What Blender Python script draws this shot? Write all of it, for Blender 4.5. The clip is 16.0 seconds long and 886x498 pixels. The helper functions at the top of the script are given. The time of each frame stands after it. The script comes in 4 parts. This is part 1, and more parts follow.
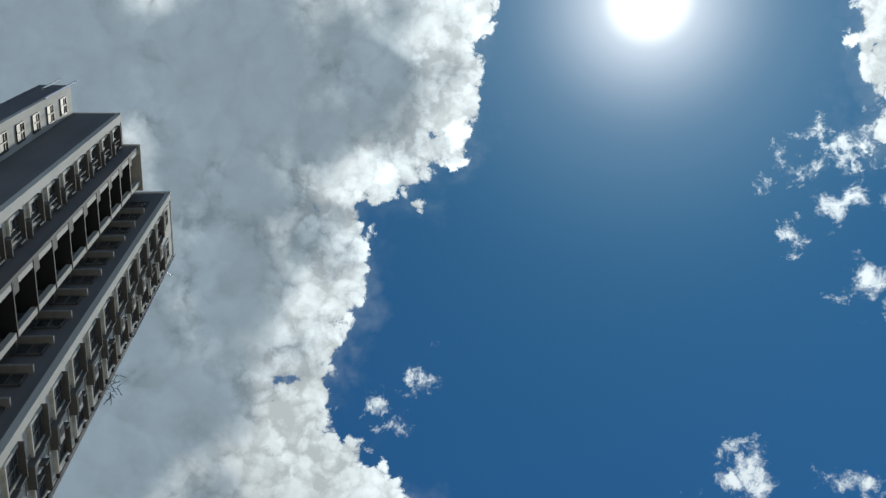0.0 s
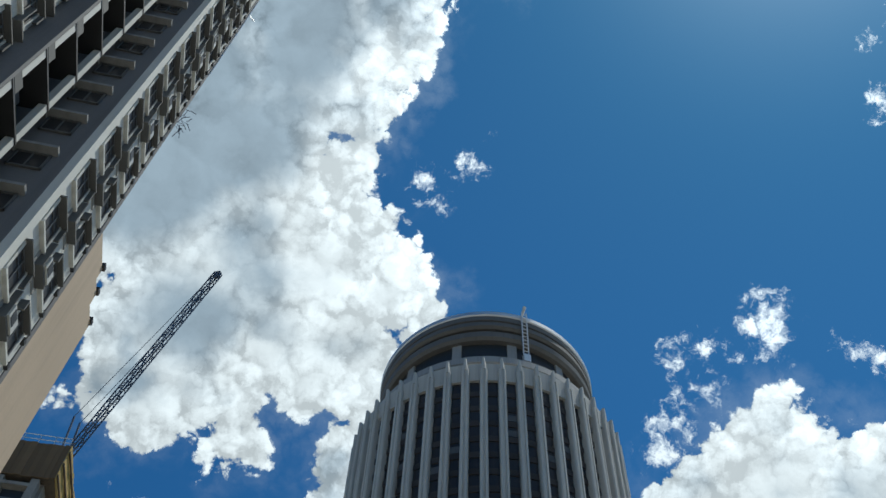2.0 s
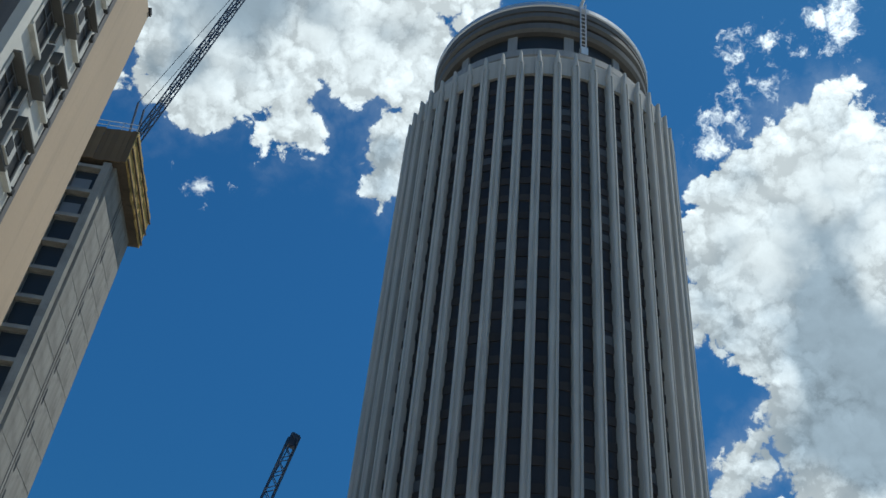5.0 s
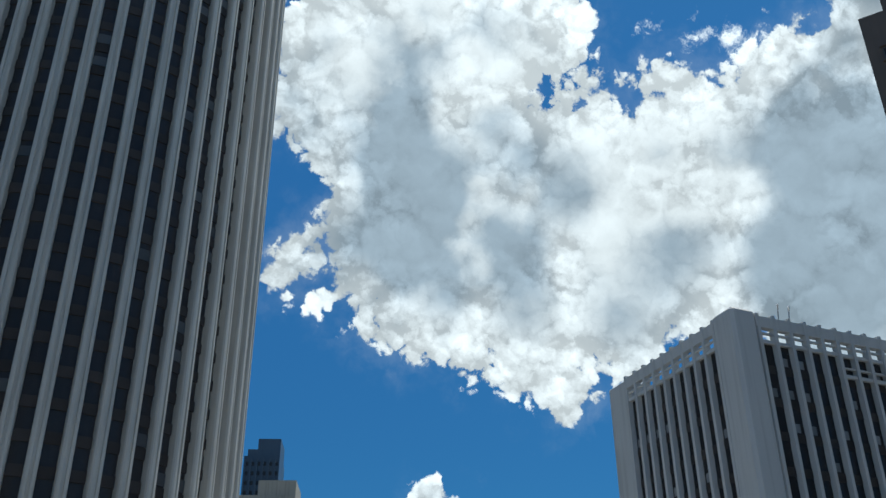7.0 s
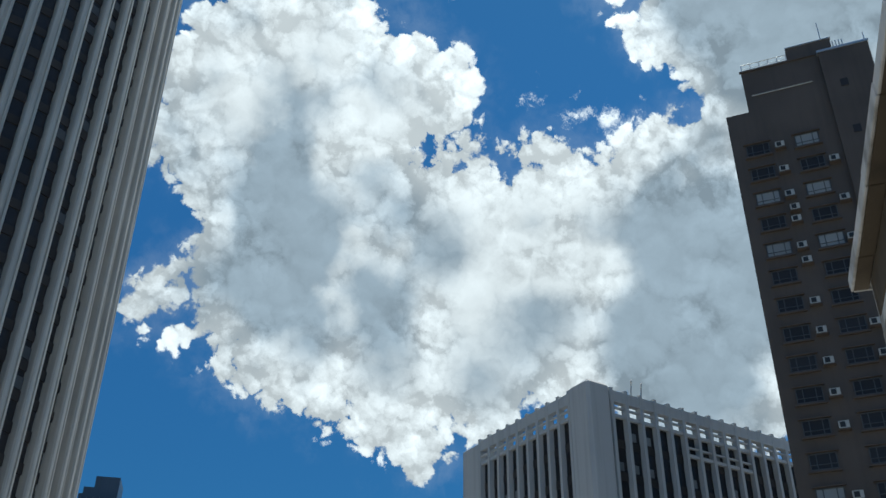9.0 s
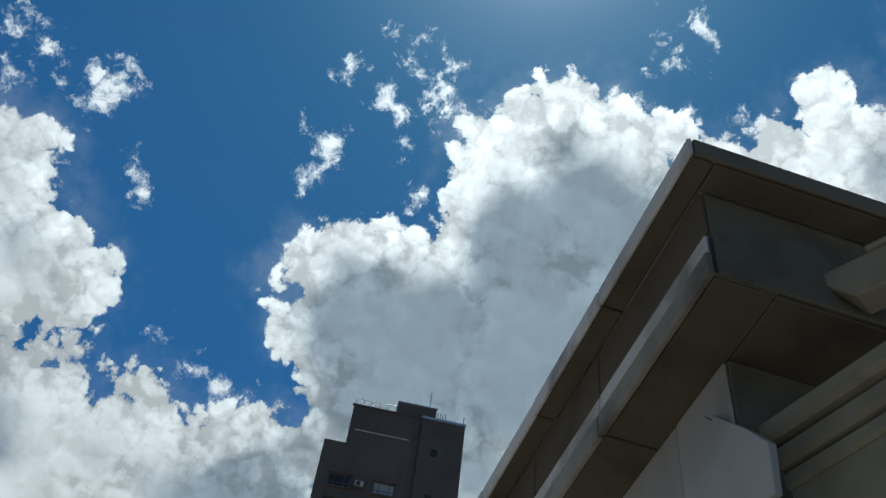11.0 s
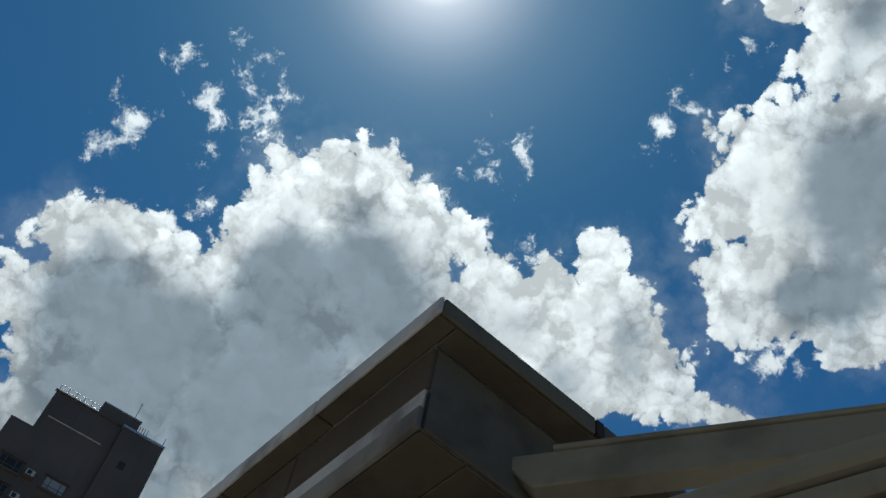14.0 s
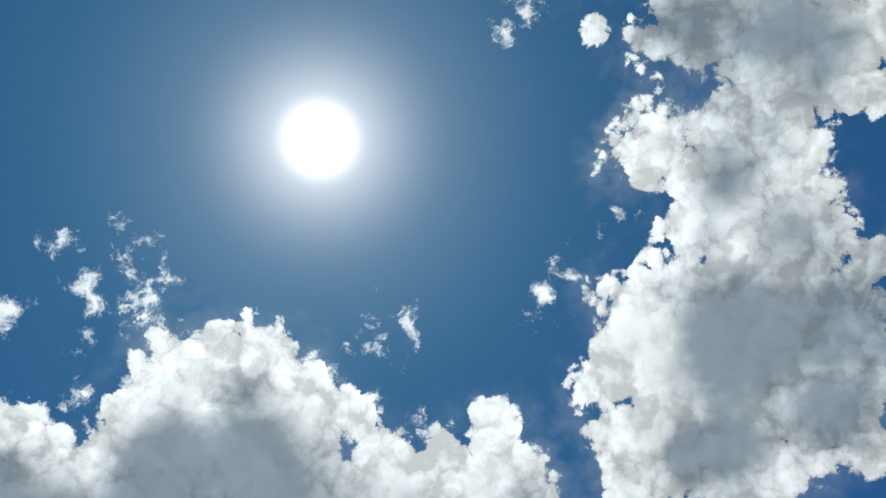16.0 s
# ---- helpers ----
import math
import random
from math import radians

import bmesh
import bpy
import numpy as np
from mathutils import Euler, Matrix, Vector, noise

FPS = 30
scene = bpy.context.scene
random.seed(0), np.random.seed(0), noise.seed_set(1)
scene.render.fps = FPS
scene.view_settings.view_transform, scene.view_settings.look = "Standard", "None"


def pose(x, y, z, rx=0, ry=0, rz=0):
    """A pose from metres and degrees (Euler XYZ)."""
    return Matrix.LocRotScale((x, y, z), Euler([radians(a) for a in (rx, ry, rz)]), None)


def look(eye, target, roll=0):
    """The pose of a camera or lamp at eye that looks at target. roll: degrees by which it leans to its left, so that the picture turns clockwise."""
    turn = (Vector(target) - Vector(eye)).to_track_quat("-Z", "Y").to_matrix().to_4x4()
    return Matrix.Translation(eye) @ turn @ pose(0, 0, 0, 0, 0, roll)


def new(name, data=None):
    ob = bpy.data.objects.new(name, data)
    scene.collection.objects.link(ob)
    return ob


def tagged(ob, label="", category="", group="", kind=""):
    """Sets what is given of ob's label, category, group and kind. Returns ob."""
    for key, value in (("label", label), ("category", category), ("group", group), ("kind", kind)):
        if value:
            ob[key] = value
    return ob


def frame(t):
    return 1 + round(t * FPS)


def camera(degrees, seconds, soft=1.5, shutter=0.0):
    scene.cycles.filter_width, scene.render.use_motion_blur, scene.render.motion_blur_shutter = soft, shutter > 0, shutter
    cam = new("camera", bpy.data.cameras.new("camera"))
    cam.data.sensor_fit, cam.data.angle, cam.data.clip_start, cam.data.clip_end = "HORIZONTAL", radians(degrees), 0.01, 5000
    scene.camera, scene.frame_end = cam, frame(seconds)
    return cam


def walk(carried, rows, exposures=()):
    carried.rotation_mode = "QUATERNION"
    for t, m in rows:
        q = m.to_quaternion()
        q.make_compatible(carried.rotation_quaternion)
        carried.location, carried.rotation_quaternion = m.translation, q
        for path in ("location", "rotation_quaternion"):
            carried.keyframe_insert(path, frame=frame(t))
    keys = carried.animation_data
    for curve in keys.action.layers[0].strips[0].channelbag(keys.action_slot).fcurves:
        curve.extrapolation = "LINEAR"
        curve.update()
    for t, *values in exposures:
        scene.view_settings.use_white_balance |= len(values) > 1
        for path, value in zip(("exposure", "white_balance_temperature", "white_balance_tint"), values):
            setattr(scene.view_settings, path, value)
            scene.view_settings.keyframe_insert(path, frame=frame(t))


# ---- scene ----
cam = camera(49.2, 16.0)

# seconds, x, y, azimuth from +y towards +x, elevation, lean
PATH = [
    (0.0, 1.60, 1.70, 7.74, 71.27, -19.23),
    (0.5, 1.52, 1.53, 3.44, 68.52, -10.81),
    (1.0, 1.43, 1.37, 1.80, 65.15, -9.48),
    (1.5, 1.35, 1.20, 0.26, 61.51, -7.24),
    (2.0, 1.27, 1.03, -4.04, 59.17, 3.66),
    (2.5, 1.18, 0.87, -7.68, 57.16, 12.26),
    (3.0, 1.10, 0.70, -7.48, 53.87, 12.32),
    (3.2, 1.09, 0.67, -7.04, 52.76, 13.28),
    (5.3, 0.95, 0.35, -5.38, 38.37, 5.29),
    (5.5, 0.94, 0.33, -0.78, 36.97, 1.25),
    (6.0, 0.90, 0.28, 8.37, 33.43, -2.51),
    (6.5, 0.87, 0.23, 17.14, 30.45, -2.75),
    (7.0, 0.83, 0.19, 24.41, 29.11, -0.58),
    (7.5, 0.80, 0.14, 29.89, 29.10, 0.38),
    (8.0, 0.76, 0.09, 32.50, 29.26, 0.84),
    (8.2, 0.75, 0.07, 32.87, 29.26, 0.26),
    (10.3, 0.46, 0.17, 43.48, 46.07, 5.01),
    (10.5, 0.41, 0.18, 49.95, 48.01, 4.95),
    (11.0, 0.28, 0.20, 60.66, 50.28, 8.85),
    (11.5, 0.17, 0.13, 65.29, 51.17, 11.45),
    (12.0, 0.09, 0.07, 66.54, 51.40, 12.73),
    (12.5, 0.00, 0.00, 70.80, 52.25, 12.96),
    (13.0, -0.03, 0.03, 74.35, 53.04, 13.41),
    (13.5, -0.12, 0.035, 78.12, 53.78, 14.10),
    (14.0, -0.13, 0.01, 81.34, 56.05, 12.61),
    (14.5, -0.19, 0.00, 82.09, 59.42, 11.40),
    (15.0, -0.24, -0.01, 84.38, 62.62, 8.17),
    (15.5, -0.29, -0.02, 86.66, 64.95, 6.12),
    (16.0, -0.33, -0.03, 92.93, 66.98, -0.27),
]


def heading(az, el):
    az, el = radians(az), radians(el)
    return Vector((math.sin(az) * math.cos(el), math.cos(az) * math.cos(el), math.sin(el)))


def eye_row(t, x, y, az, el, lean):
    eye = Vector((x, y, 1.6))
    return t, look(eye, eye + heading(az, el), lean)


walk(cam, [eye_row(*row) for row in PATH],
     exposures=[(0.0, -0.38, 6550, 4), (0.6, -0.32, 6500, 4), (1.0, -0.33, 6450, 3), (1.5, -0.5, 6400, 3), (2.0, -0.02, 6400, 3), (3.0, 0.05, 6400, 3),
                (5.3, 0.03, 6400, 3), (6.5, 0.10, 6400, 3), (8.2, 0.02, 6400, 3), (10.3, -0.06, 6400, 3), (11.0, -0.36, 6400, 3), (12.5, -0.6, 6450, 4),
                (13.5, -0.55, 6500, 4), (14.5, -0.48, 6600, 5), (16.0, -0.42, 6700, 6)])

# ---------------------------------------------------------------- sky and sun
SUN_AZ, SUN_EL = 69.0, 72.0
SUN = heading(SUN_AZ, SUN_EL)

# clouds as rounded heaps: azimuth, elevation, radius in degrees
cloud_south_a = [(47.6, 45.7, 1.7), (49.2, 43.7, 1.4), (51.9, 42.4, 1.5), (49.1, 47.5, 2.2), (49.1, 48.9, 1.3), (49.2, 50.7, 0.6),
    (52.4, 50.1, 1.3), (55.1, 49.5, 1.3), (58.4, 49.0, 1.4), (60.6, 50.3, 1.3), (62.8, 54.2, 1.5), (60.5, 56.3, 1.2),
    (60.1, 57.7, 1.1), (63.3, 57.3, 1.3), (66.6, 58.1, 1.5), (69.2, 59.2, 1.9), (72.1, 59.5, 1.6), (71.6, 56.7, 3.0),
    (76.7, 57.9, 1.7), (80.5, 56.7, 1.9), (84.5, 56.8, 1.6), (86.4, 55.3, 1.7), (78.3, 58.8, 0.7), (68.1, 52.7, 4.0),
    (54.4, 45.1, 3.5), (58.0, 41.4, 4.7), (69.6, 46.0, 5.6), (77.3, 51.8, 5.0), (85.8, 50.9, 4.3), (90.6, 54.2, 1.7)]
cloud_south_b = [(93.4, 55.6, 1.8), (96.8, 56.3, 2.1), (98.6, 57.1, 1.4), (96.2, 53.3, 2.6), (99.5, 53.9, 1.8), (101.9, 52.2, 1.9),
    (100.1, 50.0, 2.9), (103.3, 49.9, 1.8), (105.1, 48.2, 1.6), (107.6, 47.0, 1.4), (94.2, 49.4, 3.6), (109.6, 46.2, 1.1)]
cloud_high_a = [(135.6, 76.7, 1.1), (139.4, 74.9, 1.3), (144.1, 73.5, 1.7), (146.2, 71.2, 1.9), (152.5, 69.8, 2.4), (152.3, 66.5, 2.1),
    (158.8, 65.5, 2.9), (155.4, 62.6, 1.7), (151.7, 72.5, 1.9), (129.8, 70.8, 1.1), (125.9, 69.9, 0.9), (134.1, 69.1, 1.5),
    (139.6, 68.6, 1.3), (142.5, 67.9, 1.1), (119.6, 69.3, 0.4), (124.7, 67.9, 0.8), (129.6, 66.7, 2.3), (136.4, 66.2, 2.2),
    (143.3, 65.7, 1.6), (143.1, 63.9, 1.9), (147.4, 64.1, 1.2), (124.9, 64.8, 1.3), (121.9, 64.1, 0.9), (129.3, 63.7, 2.9),
    (134.7, 61.9, 2.5), (115.3, 62.5, 1.0), (111.9, 63.0, 0.8), (117.9, 61.3, 2.0), (111.2, 57.7, 1.6), (108.6, 58.0, 0.7)]
cloud_high_b = [(107.5, 56.3, 1.0), (110.4, 55.1, 1.8), (110.4, 52.8, 1.6), (118.6, 57.3, 3.8), (127.6, 56.7, 4.3), (134.6, 55.6, 3.0),
    (141.1, 57.0, 1.2), (120.5, 52.4, 4.0), (128.5, 52.1, 3.6), (134.3, 52.7, 2.1), (130.0, 49.4, 1.5), (124.0, 50.1, 1.5),
    (114.3, 51.2, 1.3), (110.2, 51.3, 1.3), (118.5, 49.6, 1.8)]
cloud_mid_a = [(16.4, 43.9, 1.5), (19.8, 43.4, 1.9), (23.3, 44.5, 2.4), (25.0, 46.7, 1.4), (25.7, 47.6, 0.7), (26.4, 43.9, 1.8),
    (16.1, 40.4, 3.3), (22.2, 40.0, 4.0), (31.5, 42.7, 1.7), (33.6, 43.3, 1.3), (34.6, 41.6, 1.3), (33.0, 40.0, 2.0),
    (34.7, 38.0, 1.5), (36.0, 37.2, 1.1), (33.4, 36.1, 1.9), (28.1, 36.3, 3.5), (20.8, 35.2, 3.9), (28.8, 32.5, 2.5),
    (37.5, 34.5, 1.8), (40.0, 35.8, 1.6), (41.1, 37.5, 0.9), (42.9, 36.8, 1.3), (45.4, 35.4, 1.5), (47.6, 37.0, 1.2),
    (50.1, 37.4, 1.3), (48.3, 34.6, 2.6), (51.8, 37.3, 1.5), (42.8, 33.9, 2.6)]
cloud_low_a = [(14.6, 40.9, 2.6), (13.5, 37.6, 1.3), (14.2, 35.5, 1.0), (12.6, 35.7, 0.5), (16.3, 34.9, 1.3), (17.2, 34.0, 1.2),
    (17.4, 31.7, 1.3), (17.9, 30.1, 1.7), (16.2, 29.0, 1.2), (14.5, 27.8, 0.9), (13.1, 27.0, 0.5), (16.1, 26.2, 1.0),
    (17.8, 27.4, 1.5), (14.3, 26.0, 0.5), (19.8, 26.2, 1.5), (19.9, 24.6, 0.9), (21.7, 24.7, 1.5), (22.5, 23.4, 0.9),
    (24.6, 23.8, 2.0), (26.5, 22.5, 1.5), (29.0, 22.1, 1.5), (31.1, 20.8, 1.3), (31.9, 19.3, 0.9), (32.8, 20.4, 1.3),
    (22.6, 28.7, 4.0), (22.2, 35.3, 4.3), (24.1, 40.3, 3.6), (31.0, 41.6, 2.1), (32.8, 41.9, 1.3), (31.8, 39.3, 1.3)]
cloud_low_b = [(30.9, 37.4, 1.3), (33.3, 37.0, 1.7), (30.4, 34.4, 3.0), (28.3, 29.8, 4.7), (34.2, 32.0, 5.0), (36.4, 34.8, 1.8),
    (39.1, 36.9, 1.3), (40.3, 37.3, 1.1), (41.9, 36.9, 0.9), (42.8, 35.2, 1.6), (44.4, 35.3, 1.3), (46.1, 36.3, 1.1),
    (47.2, 37.7, 1.2), (49.1, 37.7, 1.4), (51.1, 39.2, 1.2), (51.4, 36.3, 2.1), (45.8, 32.5, 3.8), (51.0, 31.6, 4.0),
    (39.6, 28.3, 4.9), (46.5, 26.5, 4.7), (35.6, 24.9, 4.0), (51.7, 25.7, 3.3), (52.0, 21.3, 2.4), (53.2, 40.0, 1.5),
    (23.5, 14.7, 0.9), (24.6, 14.5, 0.8)]
cloud_east_a = [(13.9, 43.9, 1.2), (15.4, 42.4, 2.3), (13.2, 40.1, 1.7), (13.2, 37.4, 1.2), (15.4, 36.2, 1.5), (18.0, 44.4, 1.9),
    (20.5, 45.3, 1.6), (23.1, 46.4, 1.7), (25.1, 45.9, 1.5), (21.1, 41.6, 3.5), (31.8, 42.9, 1.8), (26.8, 44.6, 1.2),
    (14.7, 27.8, 1.1), (16.3, 26.4, 1.1)]
cloud_west_a = [(46.5, 82.2, 2.4), (29.3, 80.3, 2.2), (23.3, 78.2, 1.8), (17.9, 77.0, 1.4), (8.5, 77.2, 1.4), (4.1, 75.7, 1.2),
    (5.5, 74.5, 0.5), (-3.3, 75.9, 1.2), (-11.6, 74.4, 1.5), (-8.2, 73.4, 0.6), (-12.8, 71.1, 1.7), (-11.8, 69.9, 1.3),
    (-15.4, 68.4, 1.5), (-17.6, 66.4, 1.3), (-16.1, 64.4, 1.2), (-19.3, 63.7, 2.0), (-20.0, 61.1, 1.8), (-15.2, 59.3, 1.6),
    (-11.4, 59.0, 1.5), (-9.6, 58.3, 1.0), (-1.4, 80.2, 4.3), (-9.9, 84.8, 4.5), (-30.3, 74.6, 4.9), (-27.7, 68.1, 4.9),
    (-28.8, 61.4, 4.7), (-48.7, 74.0, 4.7), (-38.9, 64.8, 4.7), (-76.3, 76.4, 4.5), (-24.1, 58.3, 3.7), (-65.0, 69.0, 4.4)]
cloud_west_b = [(-46.4, 59.6, 5.9)]
cloud_north_a = [(-12.5, 70.6, 1.6), (-10.3, 70.3, 1.2), (-13.4, 69.2, 1.5), (-17.3, 67.1, 1.7), (-15.5, 65.1, 1.2), (-14.3, 63.9, 1.0),
    (-17.8, 63.2, 1.7), (-17.8, 61.1, 1.5), (-15.6, 59.7, 1.5), (-11.4, 59.6, 1.4), (-8.6, 59.2, 1.3), (-7.5, 57.6, 1.4),
    (-5.3, 56.2, 1.2), (-3.9, 55.6, 0.9), (-10.0, 56.0, 2.7), (-16.6, 56.8, 3.7), (-26.0, 56.6, 4.3), (-31.8, 62.5, 4.2),
    (-26.4, 65.6, 3.6), (-11.9, 53.0, 3.0), (-20.1, 52.4, 3.6), (-31.5, 49.2, 2.8), (-25.6, 48.2, 2.6), (-21.3, 48.0, 2.0),
    (-19.4, 46.3, 1.6), (-17.7, 45.7, 1.1), (-21.5, 45.7, 1.5), (-22.6, 44.6, 0.7), (-15.6, 50.1, 2.0), (-11.3, 49.8, 1.7)]
cloud_north_b = [(-9.7, 48.0, 1.7), (-11.1, 46.1, 1.6), (-11.9, 44.1, 1.8), (-31.7, 46.3, 1.6), (-33.9, 44.8, 0.8), (-8.6, 51.4, 2.0)]
cloud_heart_a = [(29.7, 84.8, 3.9), (9.3, 81.4, 4.2), (-18.3, 79.3, 5.1), (-47.4, 80.9, 7.8), (-78.9, 73.4, 7.2), (-51.4, 67.4, 7.5),
    (-29.7, 70.6, 5.4), (-20.0, 72.6, 2.9), (-29.3, 62.3, 5.5), (-39.1, 58.1, 7.3), (-24.0, 60.8, 2.8), (-22.6, 55.8, 4.0),
    (-14.1, 52.7, 3.2), (-28.0, 51.8, 5.2), (-29.0, 47.3, 3.8), (15.6, 41.4, 3.0), (23.2, 42.8, 3.8), (29.3, 40.7, 3.6),
    (21.4, 36.6, 3.3), (19.7, 29.8, 3.2), (23.9, 29.7, 4.4), (20.0, 39.1, 4.7), (28.3, 41.1, 3.9), (24.0, 32.6, 5.2),
    (19.8, 29.3, 3.0), (24.6, 26.3, 3.3), (29.8, 25.2, 3.9), (39.5, 33.8, 3.7), (37.3, 27.9, 5.3), (43.7, 32.5, 3.9),
    (66.0, 37.1, 4.0), (65.9, 37.2, 4.0)]
cloud_heart_b = [(48.9, 31.3, 5.0), (53.0, 37.2, 2.6), (49.4, 23.1, 5.2), (55.6, 28.7, 6.2), (65.9, 55.4, 3.0), (67.5, 49.6, 4.3),
    (52.0, 48.3, 2.9), (53.8, 44.9, 3.7), (55.7, 40.2, 3.0), (60.8, 45.5, 5.3), (66.9, 43.1, 5.2), (55.5, 47.8, 2.8),
    (59.6, 44.4, 5.9), (66.1, 52.2, 4.1), (74.5, 54.1, 5.2), (89.6, 52.4, 3.4), (99.7, 51.7, 2.7), (83.1, 48.0, 6.7),
    (69.7, 43.2, 6.7), (148.3, 72.9, 2.9), (156.1, 68.2, 4.1), (130.0, 69.0, 2.6), (134.0, 65.0, 3.8), (137.1, 60.9, 3.8),
    (115.8, 59.6, 3.4), (124.5, 56.9, 6.1), (116.0, 53.5, 3.9), (131.8, 54.4, 3.0), (153.8, 65.5, 3.4)]
wisps_a = [(45.2, 55.4, 0.6), (46.6, 53.0, 0.7), (46.5, 52.1, 0.4), (50.7, 62.6, 0.6), (54.5, 61.8, 0.7), (56.9, 60.8, 0.6),
    (56.6, 59.2, 0.7), (53.5, 57.9, 0.3), (55.4, 55.7, 0.7), (57.4, 53.1, 0.4), (84.9, 61.7, 1.2), (88.2, 62.6, 0.8),
    (90.0, 62.6, 0.5), (85.7, 60.4, 0.3), (108.8, 65.3, 0.4), (106.3, 63.4, 0.4), (107.6, 62.5, 0.4), (110.8, 64.1, 0.6),
    (77.8, 59.7, 0.6), (80.1, 59.2, 0.5), (119.3, 66.4, 0.5), (90.8, 57.5, 0.4), (112.4, 49.3, 0.9), (117.6, 66.4, 0.5),
    (121.3, 79.2, 0.6), (114.5, 79.1, 0.4), (108.2, 65.2, 0.3), (106.1, 63.5, 0.5), (54.7, 55.5, 0.4), (17.6, 51.3, 0.4)]
wisps_b = [(21.5, 51.5, 0.7), (19.8, 49.4, 0.9), (17.7, 48.1, 0.9), (15.7, 46.8, 0.8), (20.7, 50.3, 0.5), (26.5, 51.7, 1.3),
    (26.1, 52.9, 0.6), (33.1, 48.5, 0.5), (34.3, 47.9, 0.3), (45.9, 39.5, 0.8), (47.0, 38.9, 0.6), (-1.0, 64.6, 0.6),
    (-2.0, 63.9, 0.3), (-7.1, 64.2, 0.3), (-5.6, 61.6, 0.5), (-7.2, 63.3, 0.3), (27.2, 52.2, 0.8), (25.9, 50.5, 0.6),
    (22.9, 51.4, 0.8), (21.1, 51.5, 0.5), (17.8, 51.4, 0.4), (18.4, 49.1, 0.9), (16.5, 48.4, 0.8), (20.4, 49.2, 0.6),
    (15.7, 46.6, 0.8), (18.9, 47.8, 0.6), (33.0, 48.1, 0.4), (-25.4, 41.2, 0.5), (52.7, 61.0, 0.7), (55.8, 60.8, 0.8)]
wisps_c = [(58.1, 59.8, 0.8), (59.9, 58.4, 0.9), (48.9, 59.9, 0.5), (51.8, 58.7, 0.7), (54.3, 57.5, 0.6), (46.7, 59.3, 0.4),
    (47.1, 54.2, 0.8), (44.0, 39.8, 0.6), (45.7, 39.2, 0.6), (40.2, 41.1, 0.3)]
sunlit_a = [(-25.0, 72.7, 3.6), (-14.7, 70.4, 3.0), (-10.1, 76.0, 2.3), (-18.3, 59.3, 3.5), (-14.9, 64.1, 2.0), (25.6, 76.7, 1.7),
    (-14.5, 58.4, 3.7), (-9.6, 56.9, 2.7), (-21.6, 51.2, 2.3), (-19.5, 45.9, 1.9), (-18.1, 62.8, 2.0), (15.2, 41.8, 3.5),
    (23.1, 43.8, 3.4), (27.5, 31.5, 2.6), (-19.5, 47.1, 2.2), (16.1, 25.7, 1.9), (17.5, 39.1, 3.5), (36.6, 31.3, 4.3),
    (41.6, 31.0, 3.0), (28.8, 39.8, 2.9), (32.1, 20.0, 2.6), (25.8, 29.7, 2.3), (17.0, 26.3, 1.6), (96.8, 56.6, 2.2),
    (47.7, 46.9, 2.2), (60.4, 56.7, 2.0), (84.6, 57.0, 1.6), (70.0, 60.7, 1.5), (54.0, 49.9, 1.6), (127.8, 66.8, 3.5)]
sunlit_b = [(116.8, 60.8, 2.6), (137.5, 76.2, 1.9), (112.8, 56.1, 2.6), (21.6, 43.2, 3.5), (33.7, 42.4, 2.6), (52.1, 50.0, 2.0),
    (65.0, 56.2, 2.2), (41.0, 36.6, 2.3)]
dense = [(-74.4, 72.7, 6.5), (-36.1, 62.0, 3.7), (-0.2, 82.8, 3.2), (50.8, 31.7, 4.7), (23.2, 32.9, 3.0), (46.3, 26.0, 3.6),
    (29.7, 27.9, 2.7), (21.5, 35.6, 2.8), (23.2, 28.3, 2.4), (-12.1, 45.9, 1.9), (69.7, 57.3, 2.5), (70.0, 50.8, 5.0),
    (54.8, 45.8, 3.2), (99.8, 52.1, 2.2), (62.6, 43.4, 4.6), (132.0, 56.6, 4.2), (157.2, 66.7, 2.3), (121.0, 54.3, 2.8),
    (56.0, 44.2, 3.6), (49.3, 34.8, 2.6), (21.1, 33.0, 2.7)]
darkest = [(-84.0, 72.9, 5.0), (-64.6, 78.2, 4.3), (-56.9, 66.9, 3.7), (22.8, 31.3, 3.0), (22.0, 36.6, 2.3), (127.6, 56.7, 3.7),
    (127.7, 51.3, 3.3), (118.2, 53.0, 2.7), (-30.2, 47.6, 2.0), (51.0, 31.6, 4.0), (51.6, 26.7, 4.0), (21.7, 34.9, 2.7)]
CUMULUS = cloud_south_a + cloud_south_b + cloud_high_a + cloud_high_b + cloud_mid_a + cloud_low_a + cloud_low_b + cloud_east_a + cloud_west_a + cloud_west_b + cloud_north_a + cloud_north_b + cloud_heart_a + cloud_heart_b
WISPS = wisps_a + wisps_b + wisps_c
SUNLIT = sunlit_a + sunlit_b

world = bpy.data.worlds.new("sky")
scene.world = world
world.use_nodes = True
wt = world.node_tree
wt.nodes.clear()


def wnode(kind, **values):
    n = wt.nodes.new(kind)
    for key, value in values.items():
        setattr(n, key, value)
    return n


def wmath(op, a, b=None, c=None, clamp=False):
    n = wnode("ShaderNodeMath", operation=op, use_clamp=clamp)
    for i, v in enumerate((a, b, c)):
        if v is None:
            continue
        if isinstance(v, (int, float)):
            n.inputs[i].default_value = v
        else:
            wt.links.new(v, n.inputs[i])
    return n.outputs[0]


